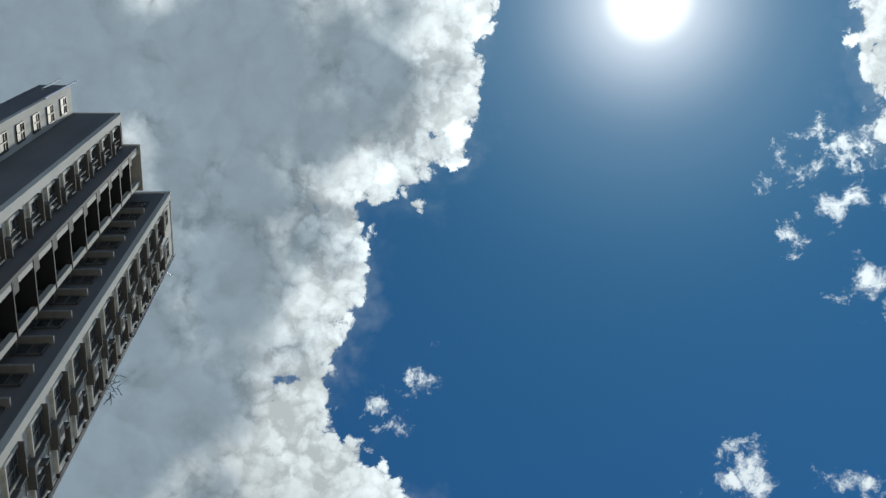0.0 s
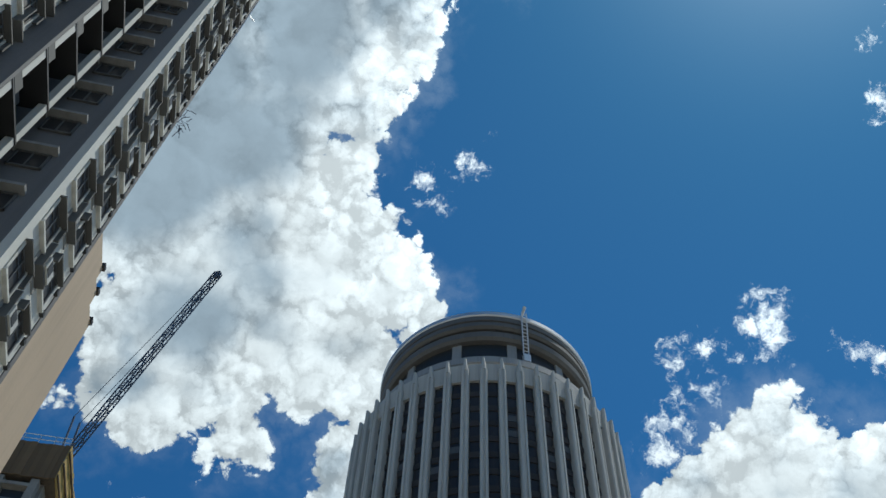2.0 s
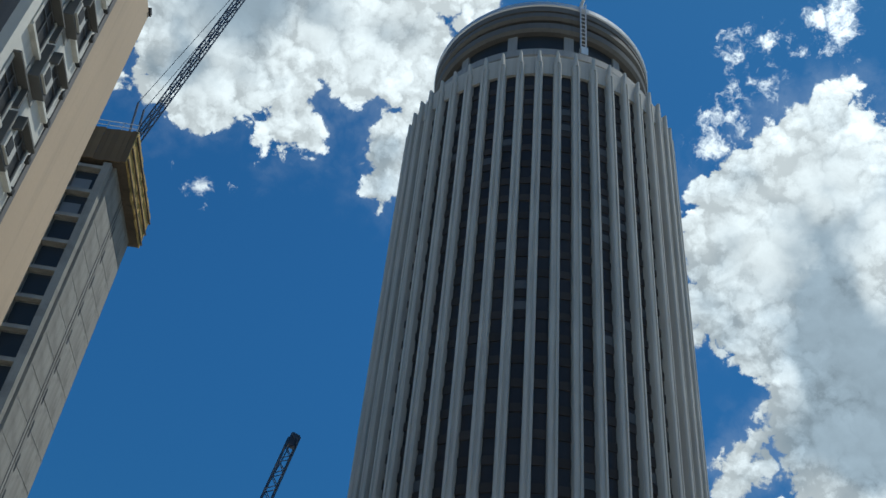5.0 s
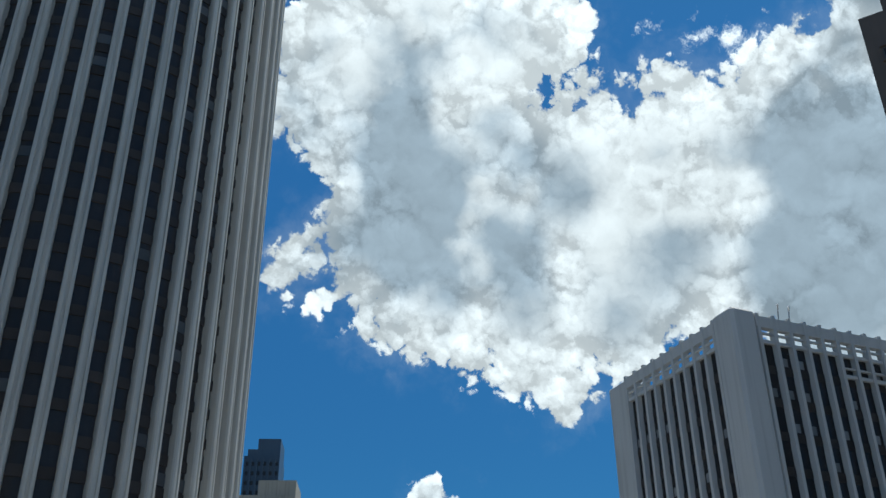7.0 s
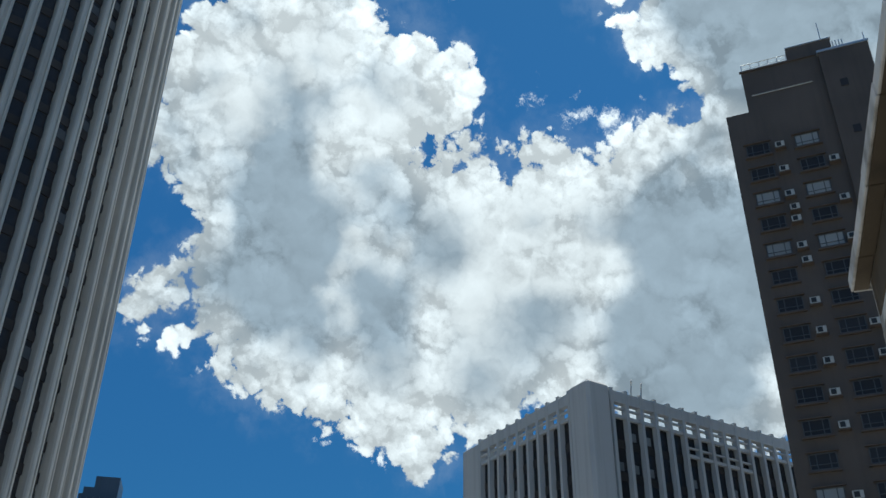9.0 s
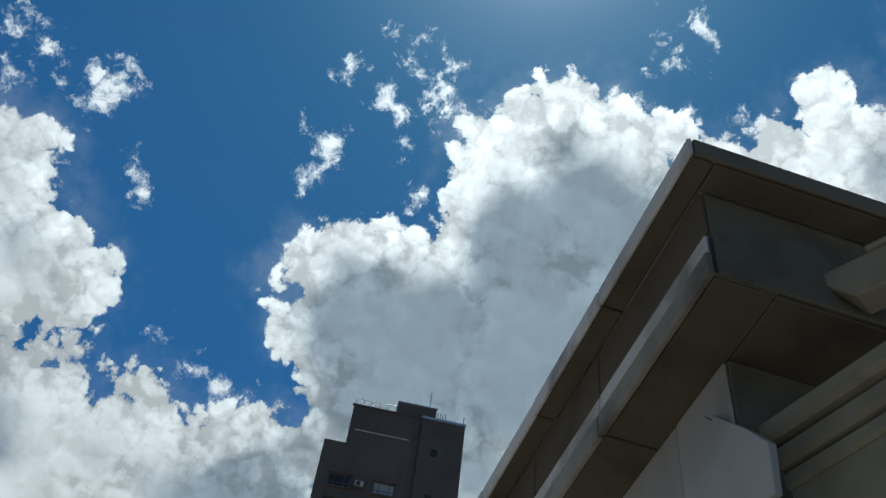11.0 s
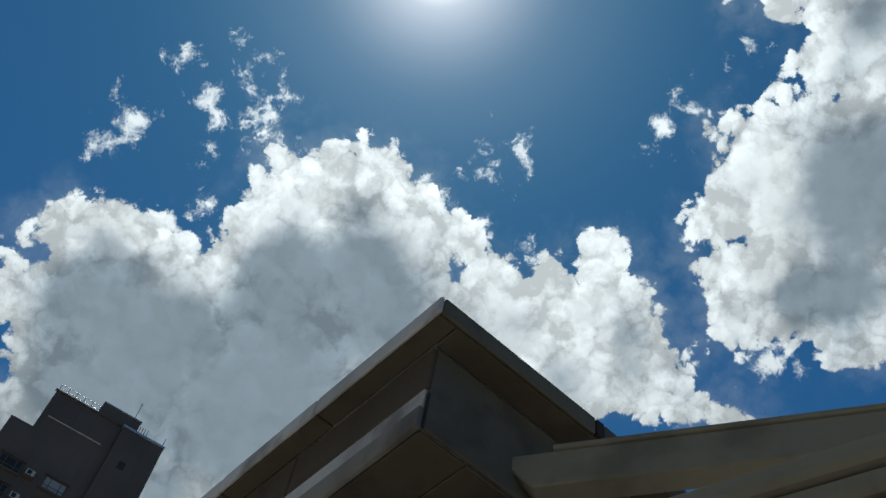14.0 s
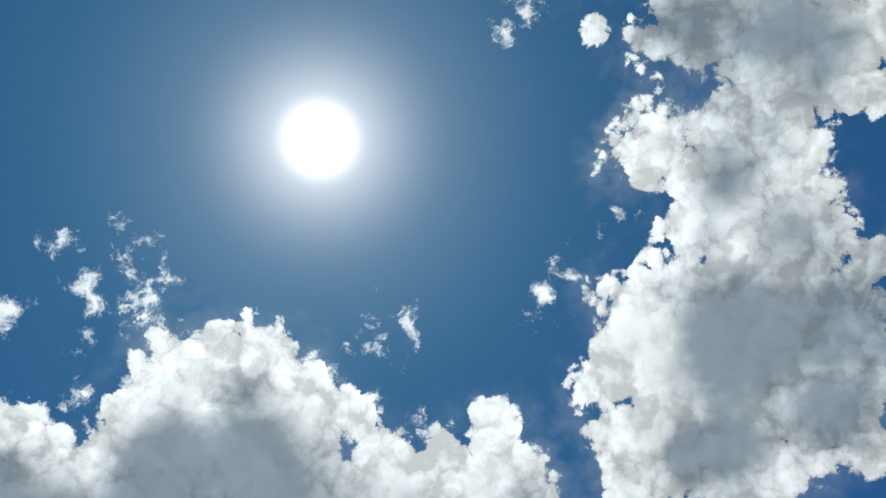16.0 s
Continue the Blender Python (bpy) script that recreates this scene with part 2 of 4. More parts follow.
def wvec(op, a, b=None, scale=None, out=0):
    n = wnode("ShaderNodeVectorMath", operation=op)
    for i, v in enumerate((a, b)):
        if v is None:
            continue
        if hasattr(v, "is_output"):
            wt.links.new(v, n.inputs[i])
        else:
            n.inputs[i].default_value = v
    if scale is not None:
        if isinstance(scale, (int, float)):
            n.inputs["Scale"].default_value = scale
        else:
            wt.links.new(scale, n.inputs["Scale"])
    return n.outputs[out]


def wstep(v, lo, hi, to_lo=0.0, to_hi=1.0, smooth=True):
    n = wnode("ShaderNodeMapRange", interpolation_type="SMOOTHSTEP" if smooth else "LINEAR")
    wt.links.new(v, n.inputs["Value"])
    for key, value in (("From Min", lo), ("From Max", hi), ("To Min", to_lo), ("To Max", to_hi)):
        n.inputs[key].default_value = value
    return n.outputs["Result"]


def wnoise(v, scale, detail, rough=0.55, colour=False):
    n = wnode("ShaderNodeTexNoise", noise_dimensions="3D")
    wt.links.new(v, n.inputs["Vector"])
    n.inputs["Scale"].default_value, n.inputs["Detail"].default_value, n.inputs["Roughness"].default_value = scale, detail, rough
    return n.outputs["Color" if colour else "Fac"]


def wmix(f, a, b):
    n = wnode("ShaderNodeMix", data_type="RGBA")
    if isinstance(f, (int, float)):
        n.inputs["Factor"].default_value = f
    else:
        wt.links.new(f, n.inputs["Factor"])
    for key, v in ((6, a), (7, b)):
        if isinstance(v, tuple):
            n.inputs[key].default_value = (*v, 1)
        else:
            wt.links.new(v, n.inputs[key])
    return n.outputs[2]


def glow(p, rows):
    """Sum of soft round weights over the sky."""
    total = None
    for az, el, r in rows:
        one = wstep(wvec("DISTANCE", p, tuple(heading(az, el)), out=1), radians(r) * 1.25, radians(r) * 0.1)
        total = one if total is None else wmath("MAXIMUM", total, one)
    return total


def heaps(p, rows, soft):
    """Signed distance, in radians, to a union of caps on the sky."""
    d = None
    for az, el, r in rows:
        one = wmath("SUBTRACT", wvec("DISTANCE", p, tuple(heading(az, el)), out=1), radians(r))
        d = one if d is None else wmath("SMOOTH_MIN", d, one, soft)
    return d


def grouped(build, p, *rest):
    """Builds a long chain of nodes in a group of its own and gives its one value."""
    global wt
    outer = wt
    inner = bpy.data.node_groups.new("cloud_field", "ShaderNodeTree")
    inner.interface.new_socket("Way", in_out="INPUT", socket_type="NodeSocketVector")
    inner.interface.new_socket("Value", in_out="OUTPUT", socket_type="NodeSocketFloat")
    wt = inner
    value = build(wnode("NodeGroupInput").outputs[0], *rest)
    inner.links.new(value, wnode("NodeGroupOutput").inputs[0])
    wt = outer
    n = wnode("ShaderNodeGroup")
    n.node_tree = inner
    wt.links.new(p, n.inputs[0])
    return n.outputs[0]


def massed(p, rows, soft):
    """The union of caps, thirty to a group."""
    d = None
    for i in range(0, len(rows), 30):
        one = grouped(heaps, p, rows[i:i + 30], soft)
        d = one if d is None else wmath("SMOOTH_MIN", d, one, soft)
    return d


way = wvec("NORMALIZE", wnode("ShaderNodeTexCoord").outputs["Generated"])
warp = wvec("SUBTRACT", wnoise(way, 9.0, 3.0, 0.6, colour=True), (0.5, 0.5, 0.5))
bent = wvec("ADD", way, wvec("SCALE", warp, scale=0.016))


def bumps(v, scale):
    """Rounded billows with creases between them."""
    n = wnode("ShaderNodeTexVoronoi", feature="F1")
    wt.links.new(v, n.inputs["Vector"])
    n.inputs["Scale"].default_value = scale
    return wmath("SUBTRACT", 0.24, wmath("POWER", n.outputs["Distance"], 2.0))


def billow(v):
    a = wmath("MULTIPLY", bumps(v, 15.0), 0.60)
    b = wmath("MULTIPLY_ADD", bumps(v, 38.0), 0.42, a)
    c = wmath("MULTIPLY_ADD", bumps(v, 85.0), 0.30, b)
    return wmath("MULTIPLY_ADD", wmath("SUBTRACT", wnoise(v, 45.0, 7.0, 0.70), 0.5), 0.60, c)


wob = wvec("ADD", way, wvec("SCALE", wvec("SUBTRACT", wnoise(way, 26.0, 5.0, 0.65, colour=True), (0.5, 0.5, 0.5)), scale=0.036))
high = billow(wob)
ragged = wmath("ADD", wmath("MULTIPLY", wmath("SUBTRACT", wnoise(way, 12.0, 4.0, 0.6), 0.5), 0.40), wmath("MULTIPLY", high, 0.62))

# clear sky
air = wnode("ShaderNodeTexSky", sky_type="NISHITA", sun_disc=False, sun_elevation=radians(SUN_EL), sun_rotation=radians(SUN_AZ),
            air_density=1.0, dust_density=0.6, ozone_density=2.0)
clear = wvec("MULTIPLY", air.outputs[0], (0.0165, 0.054, 0.084))
level = wnode("ShaderNodeSeparateXYZ")
wt.links.new(way, level.inputs[0])
clear = wvec("SCALE", clear, scale=wstep(level.outputs[2], 0.22, 0.62, 0.83, 1.0))

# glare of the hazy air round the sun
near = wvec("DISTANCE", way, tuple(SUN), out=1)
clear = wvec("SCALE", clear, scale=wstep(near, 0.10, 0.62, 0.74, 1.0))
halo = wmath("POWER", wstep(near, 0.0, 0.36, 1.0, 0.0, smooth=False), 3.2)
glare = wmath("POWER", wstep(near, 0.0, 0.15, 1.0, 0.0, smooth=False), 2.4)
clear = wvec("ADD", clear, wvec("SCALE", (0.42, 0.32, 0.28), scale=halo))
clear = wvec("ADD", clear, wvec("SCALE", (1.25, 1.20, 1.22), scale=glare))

# cumulus
body = massed(bent, CUMULUS, 0.026)
edge = wmath("SUBTRACT", wmath("ADD", body, 0.0005), wmath("MULTIPLY", ragged, 0.078))
mass = wstep(edge, 0.002, -0.0045)
deep = wmath("MULTIPLY", wmath("ADD", wmath("MULTIPLY", edge, 0.5), wmath("MULTIPLY", body, 0.5)), -1.0)


def swell(v):
    """The larger billows alone, for the modelling of light."""
    b = wmath("MULTIPLY_ADD", bumps(v, 38.0), 0.34, wmath("MULTIPLY", bumps(v, 15.0), 0.55))
    return wmath("MULTIPLY_ADD", wmath("SUBTRACT", wnoise(v, 28.0, 4.0, 0.55), 0.5), 0.42, b)


relief = wmath("SUBTRACT", swell(wob), swell(wvec("ADD", wob, wvec("SCALE", tuple(SUN), scale=0.014))))
broad = wmath("SUBTRACT", wnoise(bent, 5.5, 2.0, 0.45), 0.5)
thick = wmath("ADD", wmath("MULTIPLY_ADD", broad, 0.17, deep), wmath("MULTIPLY", high, -0.05))
# thin sunlit heaps and dense shaded ones
torn_way = wvec("ADD", wob, wvec("SCALE", warp, scale=0.13))
thick = wmath("MULTIPLY_ADD", grouped(glow, torn_way, SUNLIT), -0.042, wmath("MULTIPLY_ADD", grouped(glow, torn_way, dense + darkest), 0.036, wmath("MULTIPLY_ADD", grouped(glow, torn_way, darkest), 0.022, thick)))
shade = wstep(thick, -0.002, 0.074)
toward = wstep(near, 0.80, 0.12, 0.0, 0.62)
bright = wvec("SCALE", (0.725, 0.785, 0.84), scale=wmath("ADD", 1.0, toward))
cloud = wmix(shade, bright, (0.325, 0.410, 0.500))
fade = wstep(deep, 0.0, 0.09, 1.0, 0.18)
# crisp knobs along the sunlit rims, smooth shaded hearts
knobs = wmath("SUBTRACT", high, billow(wvec("ADD", wob, wvec("SCALE", tuple(SUN), scale=0.007))))
knobs = wmath("MULTIPLY_ADD", wmath("SUBTRACT", high, 0.16), 0.45, knobs)
light = wmath("MULTIPLY_ADD", relief, fade, wmath("MULTIPLY_ADD", knobs, wstep(deep, 0.010, 0.055, 0.95, 0.10), 1.0))
cloud = wvec("SCALE", cloud, scale=wmath("MAXIMUM", light, 0.72))
veil = wmath("MULTIPLY", wstep(edge, 0.034, -0.006), wstep(wnoise(wob, 9.0, 5.0, 0.6), 0.42, 0.66, 0.0, 0.12))
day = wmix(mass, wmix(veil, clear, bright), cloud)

# torn shreds
shred = massed(bent, WISPS, 0.01)
torn = wmath("SUBTRACT", shred, wmath("MULTIPLY", wmath("SUBTRACT", wnoise(wob, 30.0, 8.0, 0.70), 0.538), 0.17))
day = wmix(wstep(torn, 0.008, -0.022, 0.0, 0.94), day, wvec("SCALE", bright, scale=1.22))

# the sun itself
disc = wstep(near, 0.052, 0.004)
day = wmix(disc, day, (2.3, 2.3, 2.25))
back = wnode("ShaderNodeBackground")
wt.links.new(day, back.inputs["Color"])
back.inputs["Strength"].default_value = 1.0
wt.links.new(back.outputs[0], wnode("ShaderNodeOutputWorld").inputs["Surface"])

sun = new("sun", bpy.data.lights.new("sun", "SUN"))
sun.data.energy, sun.data.angle, sun.data.color = 3.2, radians(0.53), (1.0, 0.96, 0.9)
sun.matrix_world = look(SUN * 100, (0, 0, 0))

# ---------------------------------------------------------------- materials
def surface(name, base, rough=0.7, metal=0.0, vary=0.15, grain=3.0, bump=0.2, streaks=0.0, per_piece=0.0, stain=(0.05, 0.045, 0.04), shine=0.5, blotch=0.0):
    m = bpy.data.materials.new(name)
    m.use_nodes = True
    nt = m.node_tree
    p = nt.nodes["Principled BSDF"]
    p.inputs["Roughness"].default_value, p.inputs["Metallic"].default_value = rough, metal
    p.inputs["Specular IOR Level"].default_value = shine
    at = nt.nodes.new("ShaderNodeTexCoord").outputs["Object"]

    def noise_at(scale, detail, stretch=None):
        n = nt.nodes.new("ShaderNodeTexNoise")
        n.inputs["Scale"].default_value, n.inputs["Detail"].default_value = scale, detail
        if stretch:
            s = nt.nodes.new("ShaderNodeMapping")
            s.inputs["Scale"].default_value = stretch
            nt.links.new(at, s.inputs[0])
            nt.links.new(s.outputs[0], n.inputs["Vector"])
        else:
            nt.links.new(at, n.inputs["Vector"])
        return n.outputs["Fac"]

    def mixed(f, a, b):
        n = nt.nodes.new("ShaderNodeMix")
        n.data_type = "RGBA"
        nt.links.new(f, n.inputs["Factor"])
        for key, v in ((6, a), (7, b)):
            if isinstance(v, tuple):
                n.inputs[key].default_value = (*v, 1)
            else:
                nt.links.new(v, n.inputs[key])
        return n.outputs[2]

    def ranged(v, lo, hi, a, b):
        n = nt.nodes.new("ShaderNodeMapRange")
        nt.links.new(v, n.inputs["Value"])
        for key, value in (("From Min", lo), ("From Max", hi), ("To Min", a), ("To Max", b)):
            n.inputs[key].default_value = value
        return n.outputs["Result"]

    low = tuple(c * (1 - vary) for c in base)
    high = tuple(min(1.0, c * (1 + vary)) for c in base)
    colour = mixed(ranged(noise_at(grain * 0.12, 3), 0.3, 0.7, 0, 1), low, high)
    colour = mixed(ranged(noise_at(grain * 6, 4), 0.35, 0.75, 0, 0.35), colour, low)
    if streaks:
        colour = mixed(ranged(noise_at(1.0, 5, (1.6, 1.6, 0.06)), 0.5, 0.8, 0, streaks), colour, stain)
    if blotch:
        colour = mixed(ranged(noise_at(grain * 0.7, 6), 0.5, 0.68, 0, blotch), colour, stain)
    if per_piece:
        info = nt.nodes.new("ShaderNodeObjectInfo").outputs["Random"]
        colour = mixed(ranged(info, 0, 1, 0, per_piece), colour, tuple(c * 0.45 for c in base))
    nt.links.new(colour, p.inputs["Base Color"])
    if bump:
        b = nt.nodes.new("ShaderNodeBump")
        b.inputs["Strength"].default_value, b.inputs["Distance"].default_value = bump, 0.02
        nt.links.new(noise_at(grain * 8, 5), b.inputs["Height"])
        nt.links.new(b.outputs[0], p.inputs["Normal"])
    return m


FIN = surface("fin_concrete", (0.52, 0.505, 0.465), 0.75, vary=0.10, grain=1.0, bump=0.1, streaks=0.35)
GLASS = surface("dark_glass", (0.055, 0.052, 0.053), 0.25, vary=0.3, grain=0.5, bump=0.02, per_piece=0.6, shine=0.22)
SPANDREL = surface("brown_spandrel", (0.075, 0.064, 0.060), 0.6, vary=0.2, grain=0.6, bump=0.05, per_piece=0.7, shine=0.2)
BAND = surface("band_concrete", (0.32, 0.32, 0.315), 0.75, vary=0.12, grain=1.0, bump=0.1, streaks=0.3)
RING = surface("crown_ring", (0.13, 0.125, 0.115), 0.6, vary=0.15, grain=1.0, bump=0.05, streaks=0.3)
RIM_METAL = surface("pale_metal", (0.62, 0.63, 0.64), 0.35, 0.6, vary=0.05, grain=1.0, bump=0.0)
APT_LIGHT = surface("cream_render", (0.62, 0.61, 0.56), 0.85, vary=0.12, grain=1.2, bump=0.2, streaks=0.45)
# grey that holds the shade of the side walls turned from the sun
APT_GREY = surface("shade_grey_wall", (0.16, 0.155, 0.155), 0.8, vary=0.15, grain=1.2, bump=0.2, streaks=0.4)
# near black for dark parts and for shade painted into recesses
APT_DARK = surface("dark_and_shaded", (0.03, 0.03, 0.03), 0.5, vary=0.2, grain=2.0, bump=0.05)
TAN = surface("tan_render", (0.50, 0.385, 0.275), 0.85, vary=0.08, grain=0.8, bump=0.15, streaks=0.2)
CONCRETE = surface("raw_concrete", (0.33, 0.32, 0.29), 0.9, vary=0.25, grain=1.0, bump=0.3, streaks=0.6, blotch=0.4, stain=(0.14, 0.13, 0.12))
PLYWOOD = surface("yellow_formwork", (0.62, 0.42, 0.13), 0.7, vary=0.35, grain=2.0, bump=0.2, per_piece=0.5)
# darker copy of the yellow boards, with the street face's shade in it
PLY_DARK = surface("shaded_formwork", (0.20, 0.13, 0.065), 0.8, vary=0.35, grain=2.0, bump=0.2, per_piece=0.6)
STEEL = surface("crane_steel", (0.10, 0.12, 0.16), 0.5, 0.3, vary=0.2, grain=2.0, bump=0.0)
WHITE_STONE = surface("white_cladding", (0.58, 0.585, 0.58), 0.7, vary=0.06, grain=0.6, bump=0.08, streaks=0.25)
BROWN_TILE = surface("brown_tile", (0.115, 0.090, 0.074), 0.7, vary=0.18, grain=1.6, bump=0.2, streaks=0.35)
PANE = surface("window_pane", (0.36, 0.37, 0.36), 0.2, 0.0, vary=0.1, grain=0.6, bump=0.0, per_piece=0.5)
FRAME = surface("window_frame", (0.10, 0.10, 0.10), 0.5, 0.2, vary=0.1, grain=2.0, bump=0.0)
AIRCON = surface("aircon_white", (0.55, 0.54, 0.50), 0.5, vary=0.1, grain=3.0, bump=0.0, streaks=0.3)
# stone of the short side, darkened for the shade it stands in
STONE = surface("shade_toned_stone", (0.150, 0.136, 0.106), 0.85, shine=0.15, vary=0.15, grain=3.0, bump=0.25, streaks=0.3, blotch=0.5)
# dark brown with the shade under the cornice put into it
SOFFIT = surface("shade_toned_soffit", (0.130, 0.106, 0.080), 0.85, shine=0.15, vary=0.2, grain=2.5, bump=0.25, streaks=0.25, blotch=0.55)
PANEL = surface("canopy_panel", (0.44, 0.435, 0.43), 0.4, vary=0.2, grain=2.0, bump=0.1, streaks=0.4, blotch=0.4, stain=(0.2, 0.19, 0.18))
JOINT = surface("dark_joint", (0.03, 0.028, 0.026), 0.9, vary=0.1, grain=3.0, bump=0.0)
PAVING = surface("paving", (0.32, 0.30, 0.265), 0.9, vary=0.2, grain=2.0, bump=0.3)
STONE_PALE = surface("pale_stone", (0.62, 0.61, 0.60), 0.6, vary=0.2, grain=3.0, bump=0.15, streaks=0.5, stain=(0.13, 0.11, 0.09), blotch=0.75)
STONE_STAINED = surface("stained_stone", (0.36, 0.33, 0.29), 0.7, vary=0.3, grain=2.2, bump=0.2, streaks=0.5, stain=(0.10, 0.085, 0.07), blotch=0.85)
BEIGE = surface("beige_stone", (0.30, 0.275, 0.212), 0.85, shine=0.2, vary=0.12, grain=3.0, bump=0.2, streaks=0.3, blotch=0.35)
BLIND = surface("pale_blind", (0.30, 0.32, 0.34), 0.6, vary=0.2, grain=2.0, bump=0.0, per_piece=0.8)
DIM_TONE = surface("reflection_and_curtain", (0.11, 0.115, 0.12), 0.6, vary=0.2, grain=2.0, bump=0.0, per_piece=0.9)
HOOD = surface("grey_hood", (0.11, 0.11, 0.105), 0.8, vary=0.2, grain=2.0, bump=0.1, streaks=0.2)
APT_PANEL = surface("pale_grey_panel", (0.30, 0.30, 0.29), 0.8, vary=0.15, grain=2.0, bump=0.1, streaks=0.4)
FAR_BLUE = surface("far_blue_glass", (0.07, 0.10, 0.14), 0.35, vary=0.2, grain=0.4, bump=0.0, streaks=0.3)
FAR_CREAM = surface("far_cream_wall", (0.42, 0.39, 0.33), 0.85, vary=0.12, grain=0.6, bump=0.0, streaks=0.4)


# ---------------------------------------------------------------- mesh helpers
def box(bm, x0, y0, z0, x1, y1, z1):
    v = [bm.verts.new(c) for c in ((x0, y0, z0), (x1, y0, z0), (x1, y1, z0), (x0, y1, z0), (x0, y0, z1), (x1, y0, z1), (x1, y1, z1), (x0, y1, z1))]
    for f in ((3, 2, 1, 0), (4, 5, 6, 7), (0, 1, 5, 4), (1, 2, 6, 5), (2, 3, 7, 6), (3, 0, 4, 7)):
        bm.faces.new([v[i] for i in f])


def prism(bm, outline, z0, z1):
    """An upright solid over a plan outline given counter-clockwise."""
    low = [bm.verts.new((x, y, z0)) for x, y in outline]
    high = [bm.verts.new((x, y, z1)) for x, y in outline]
    bm.faces.new(low[::-1])
    bm.faces.new(high)
    n = len(outline)
    for i in range(n):
        bm.faces.new((low[i], low[(i + 1) % n], high[(i + 1) % n], high[i]))


def lathe(bm, profile, sides, closed=False):
    """A ring or solid of revolution from (radius, height) pairs."""
    rings = [[bm.verts.new((r * math.sin(a), r * math.cos(a), z)) for a in (math.tau * i / sides for i in range(sides))] for r, z in profile]
    last = len(rings) if closed else len(rings) - 1
    for k in range(last):
        a, b = rings[k], rings[(k + 1) % len(rings)]
        for i in range(sides):
            j = (i + 1) % sides
            bm.faces.new((a[i], b[i], b[j], a[j]))
    if not closed:
        bm.faces.new(rings[0])
        bm.faces.new(rings[-1][::-1])


def rod(bm, a, b, r, sides=6):
    a, b = Vector(a), Vector(b)
    turn = (b - a).to_track_quat("Z", "Y").to_matrix()
    ends = [[bm.verts.new(p + turn @ Vector((r * math.cos(math.tau * i / sides), r * math.sin(math.tau * i / sides), 0))) for i in range(sides)] for p in (a, b)]
    for i in range(sides):
        j = (i + 1) % sides
        bm.faces.new((ends[0][i], ends[0][j], ends[1][j], ends[1][i]))
    bm.faces.new(ends[0][::-1])
    bm.faces.new(ends[1])


def mesh_of(name, bm, material, bevel=0.0):
    if bevel:
        bmesh.ops.bevel(bm, geom=bm.edges[:], offset=bevel, segments=1, affect="EDGES")
    bmesh.ops.recalc_face_normals(bm, faces=bm.faces[:])
    me = bpy.data.meshes.new(name)
    bm.to_mesh(me)
    bm.free()
    me.materials.append(material)
    return me


def part(name, bm, material, parent, label="", bevel=0.0):
    ob = new(name, mesh_of(name, bm, material, bevel))
    ob.parent = parent
    return tagged(ob, label)


def piece(name, me, parent, m):
    ob = new(name, me)
    ob.parent = parent
    ob.matrix_basis = m
    return ob


def thing(name, label, category, m=None, group="", kind=""):
    ob = new(name)
    ob.empty_display_size = 0.5
    if m is not None:
        ob.matrix_world = m
    return tagged(ob, label, category, group, kind)


def boxes(*rows):
    bm = bmesh.new()
    for r in rows:
        box(bm, *r)
    return bm

# ---------------------------------------------------------------- ground
# never in view; its pale tone is set to bounce sunlight onto the walls
bm = bmesh.new()
box(bm, -2400, -2400, -0.5, 2400, 2400, 0.0)
ground = new("ground", mesh_of("ground", bm, PAVING))
tagged(ground, "unseen street ground, kept pale to bounce light upward", "ground", kind="structure")


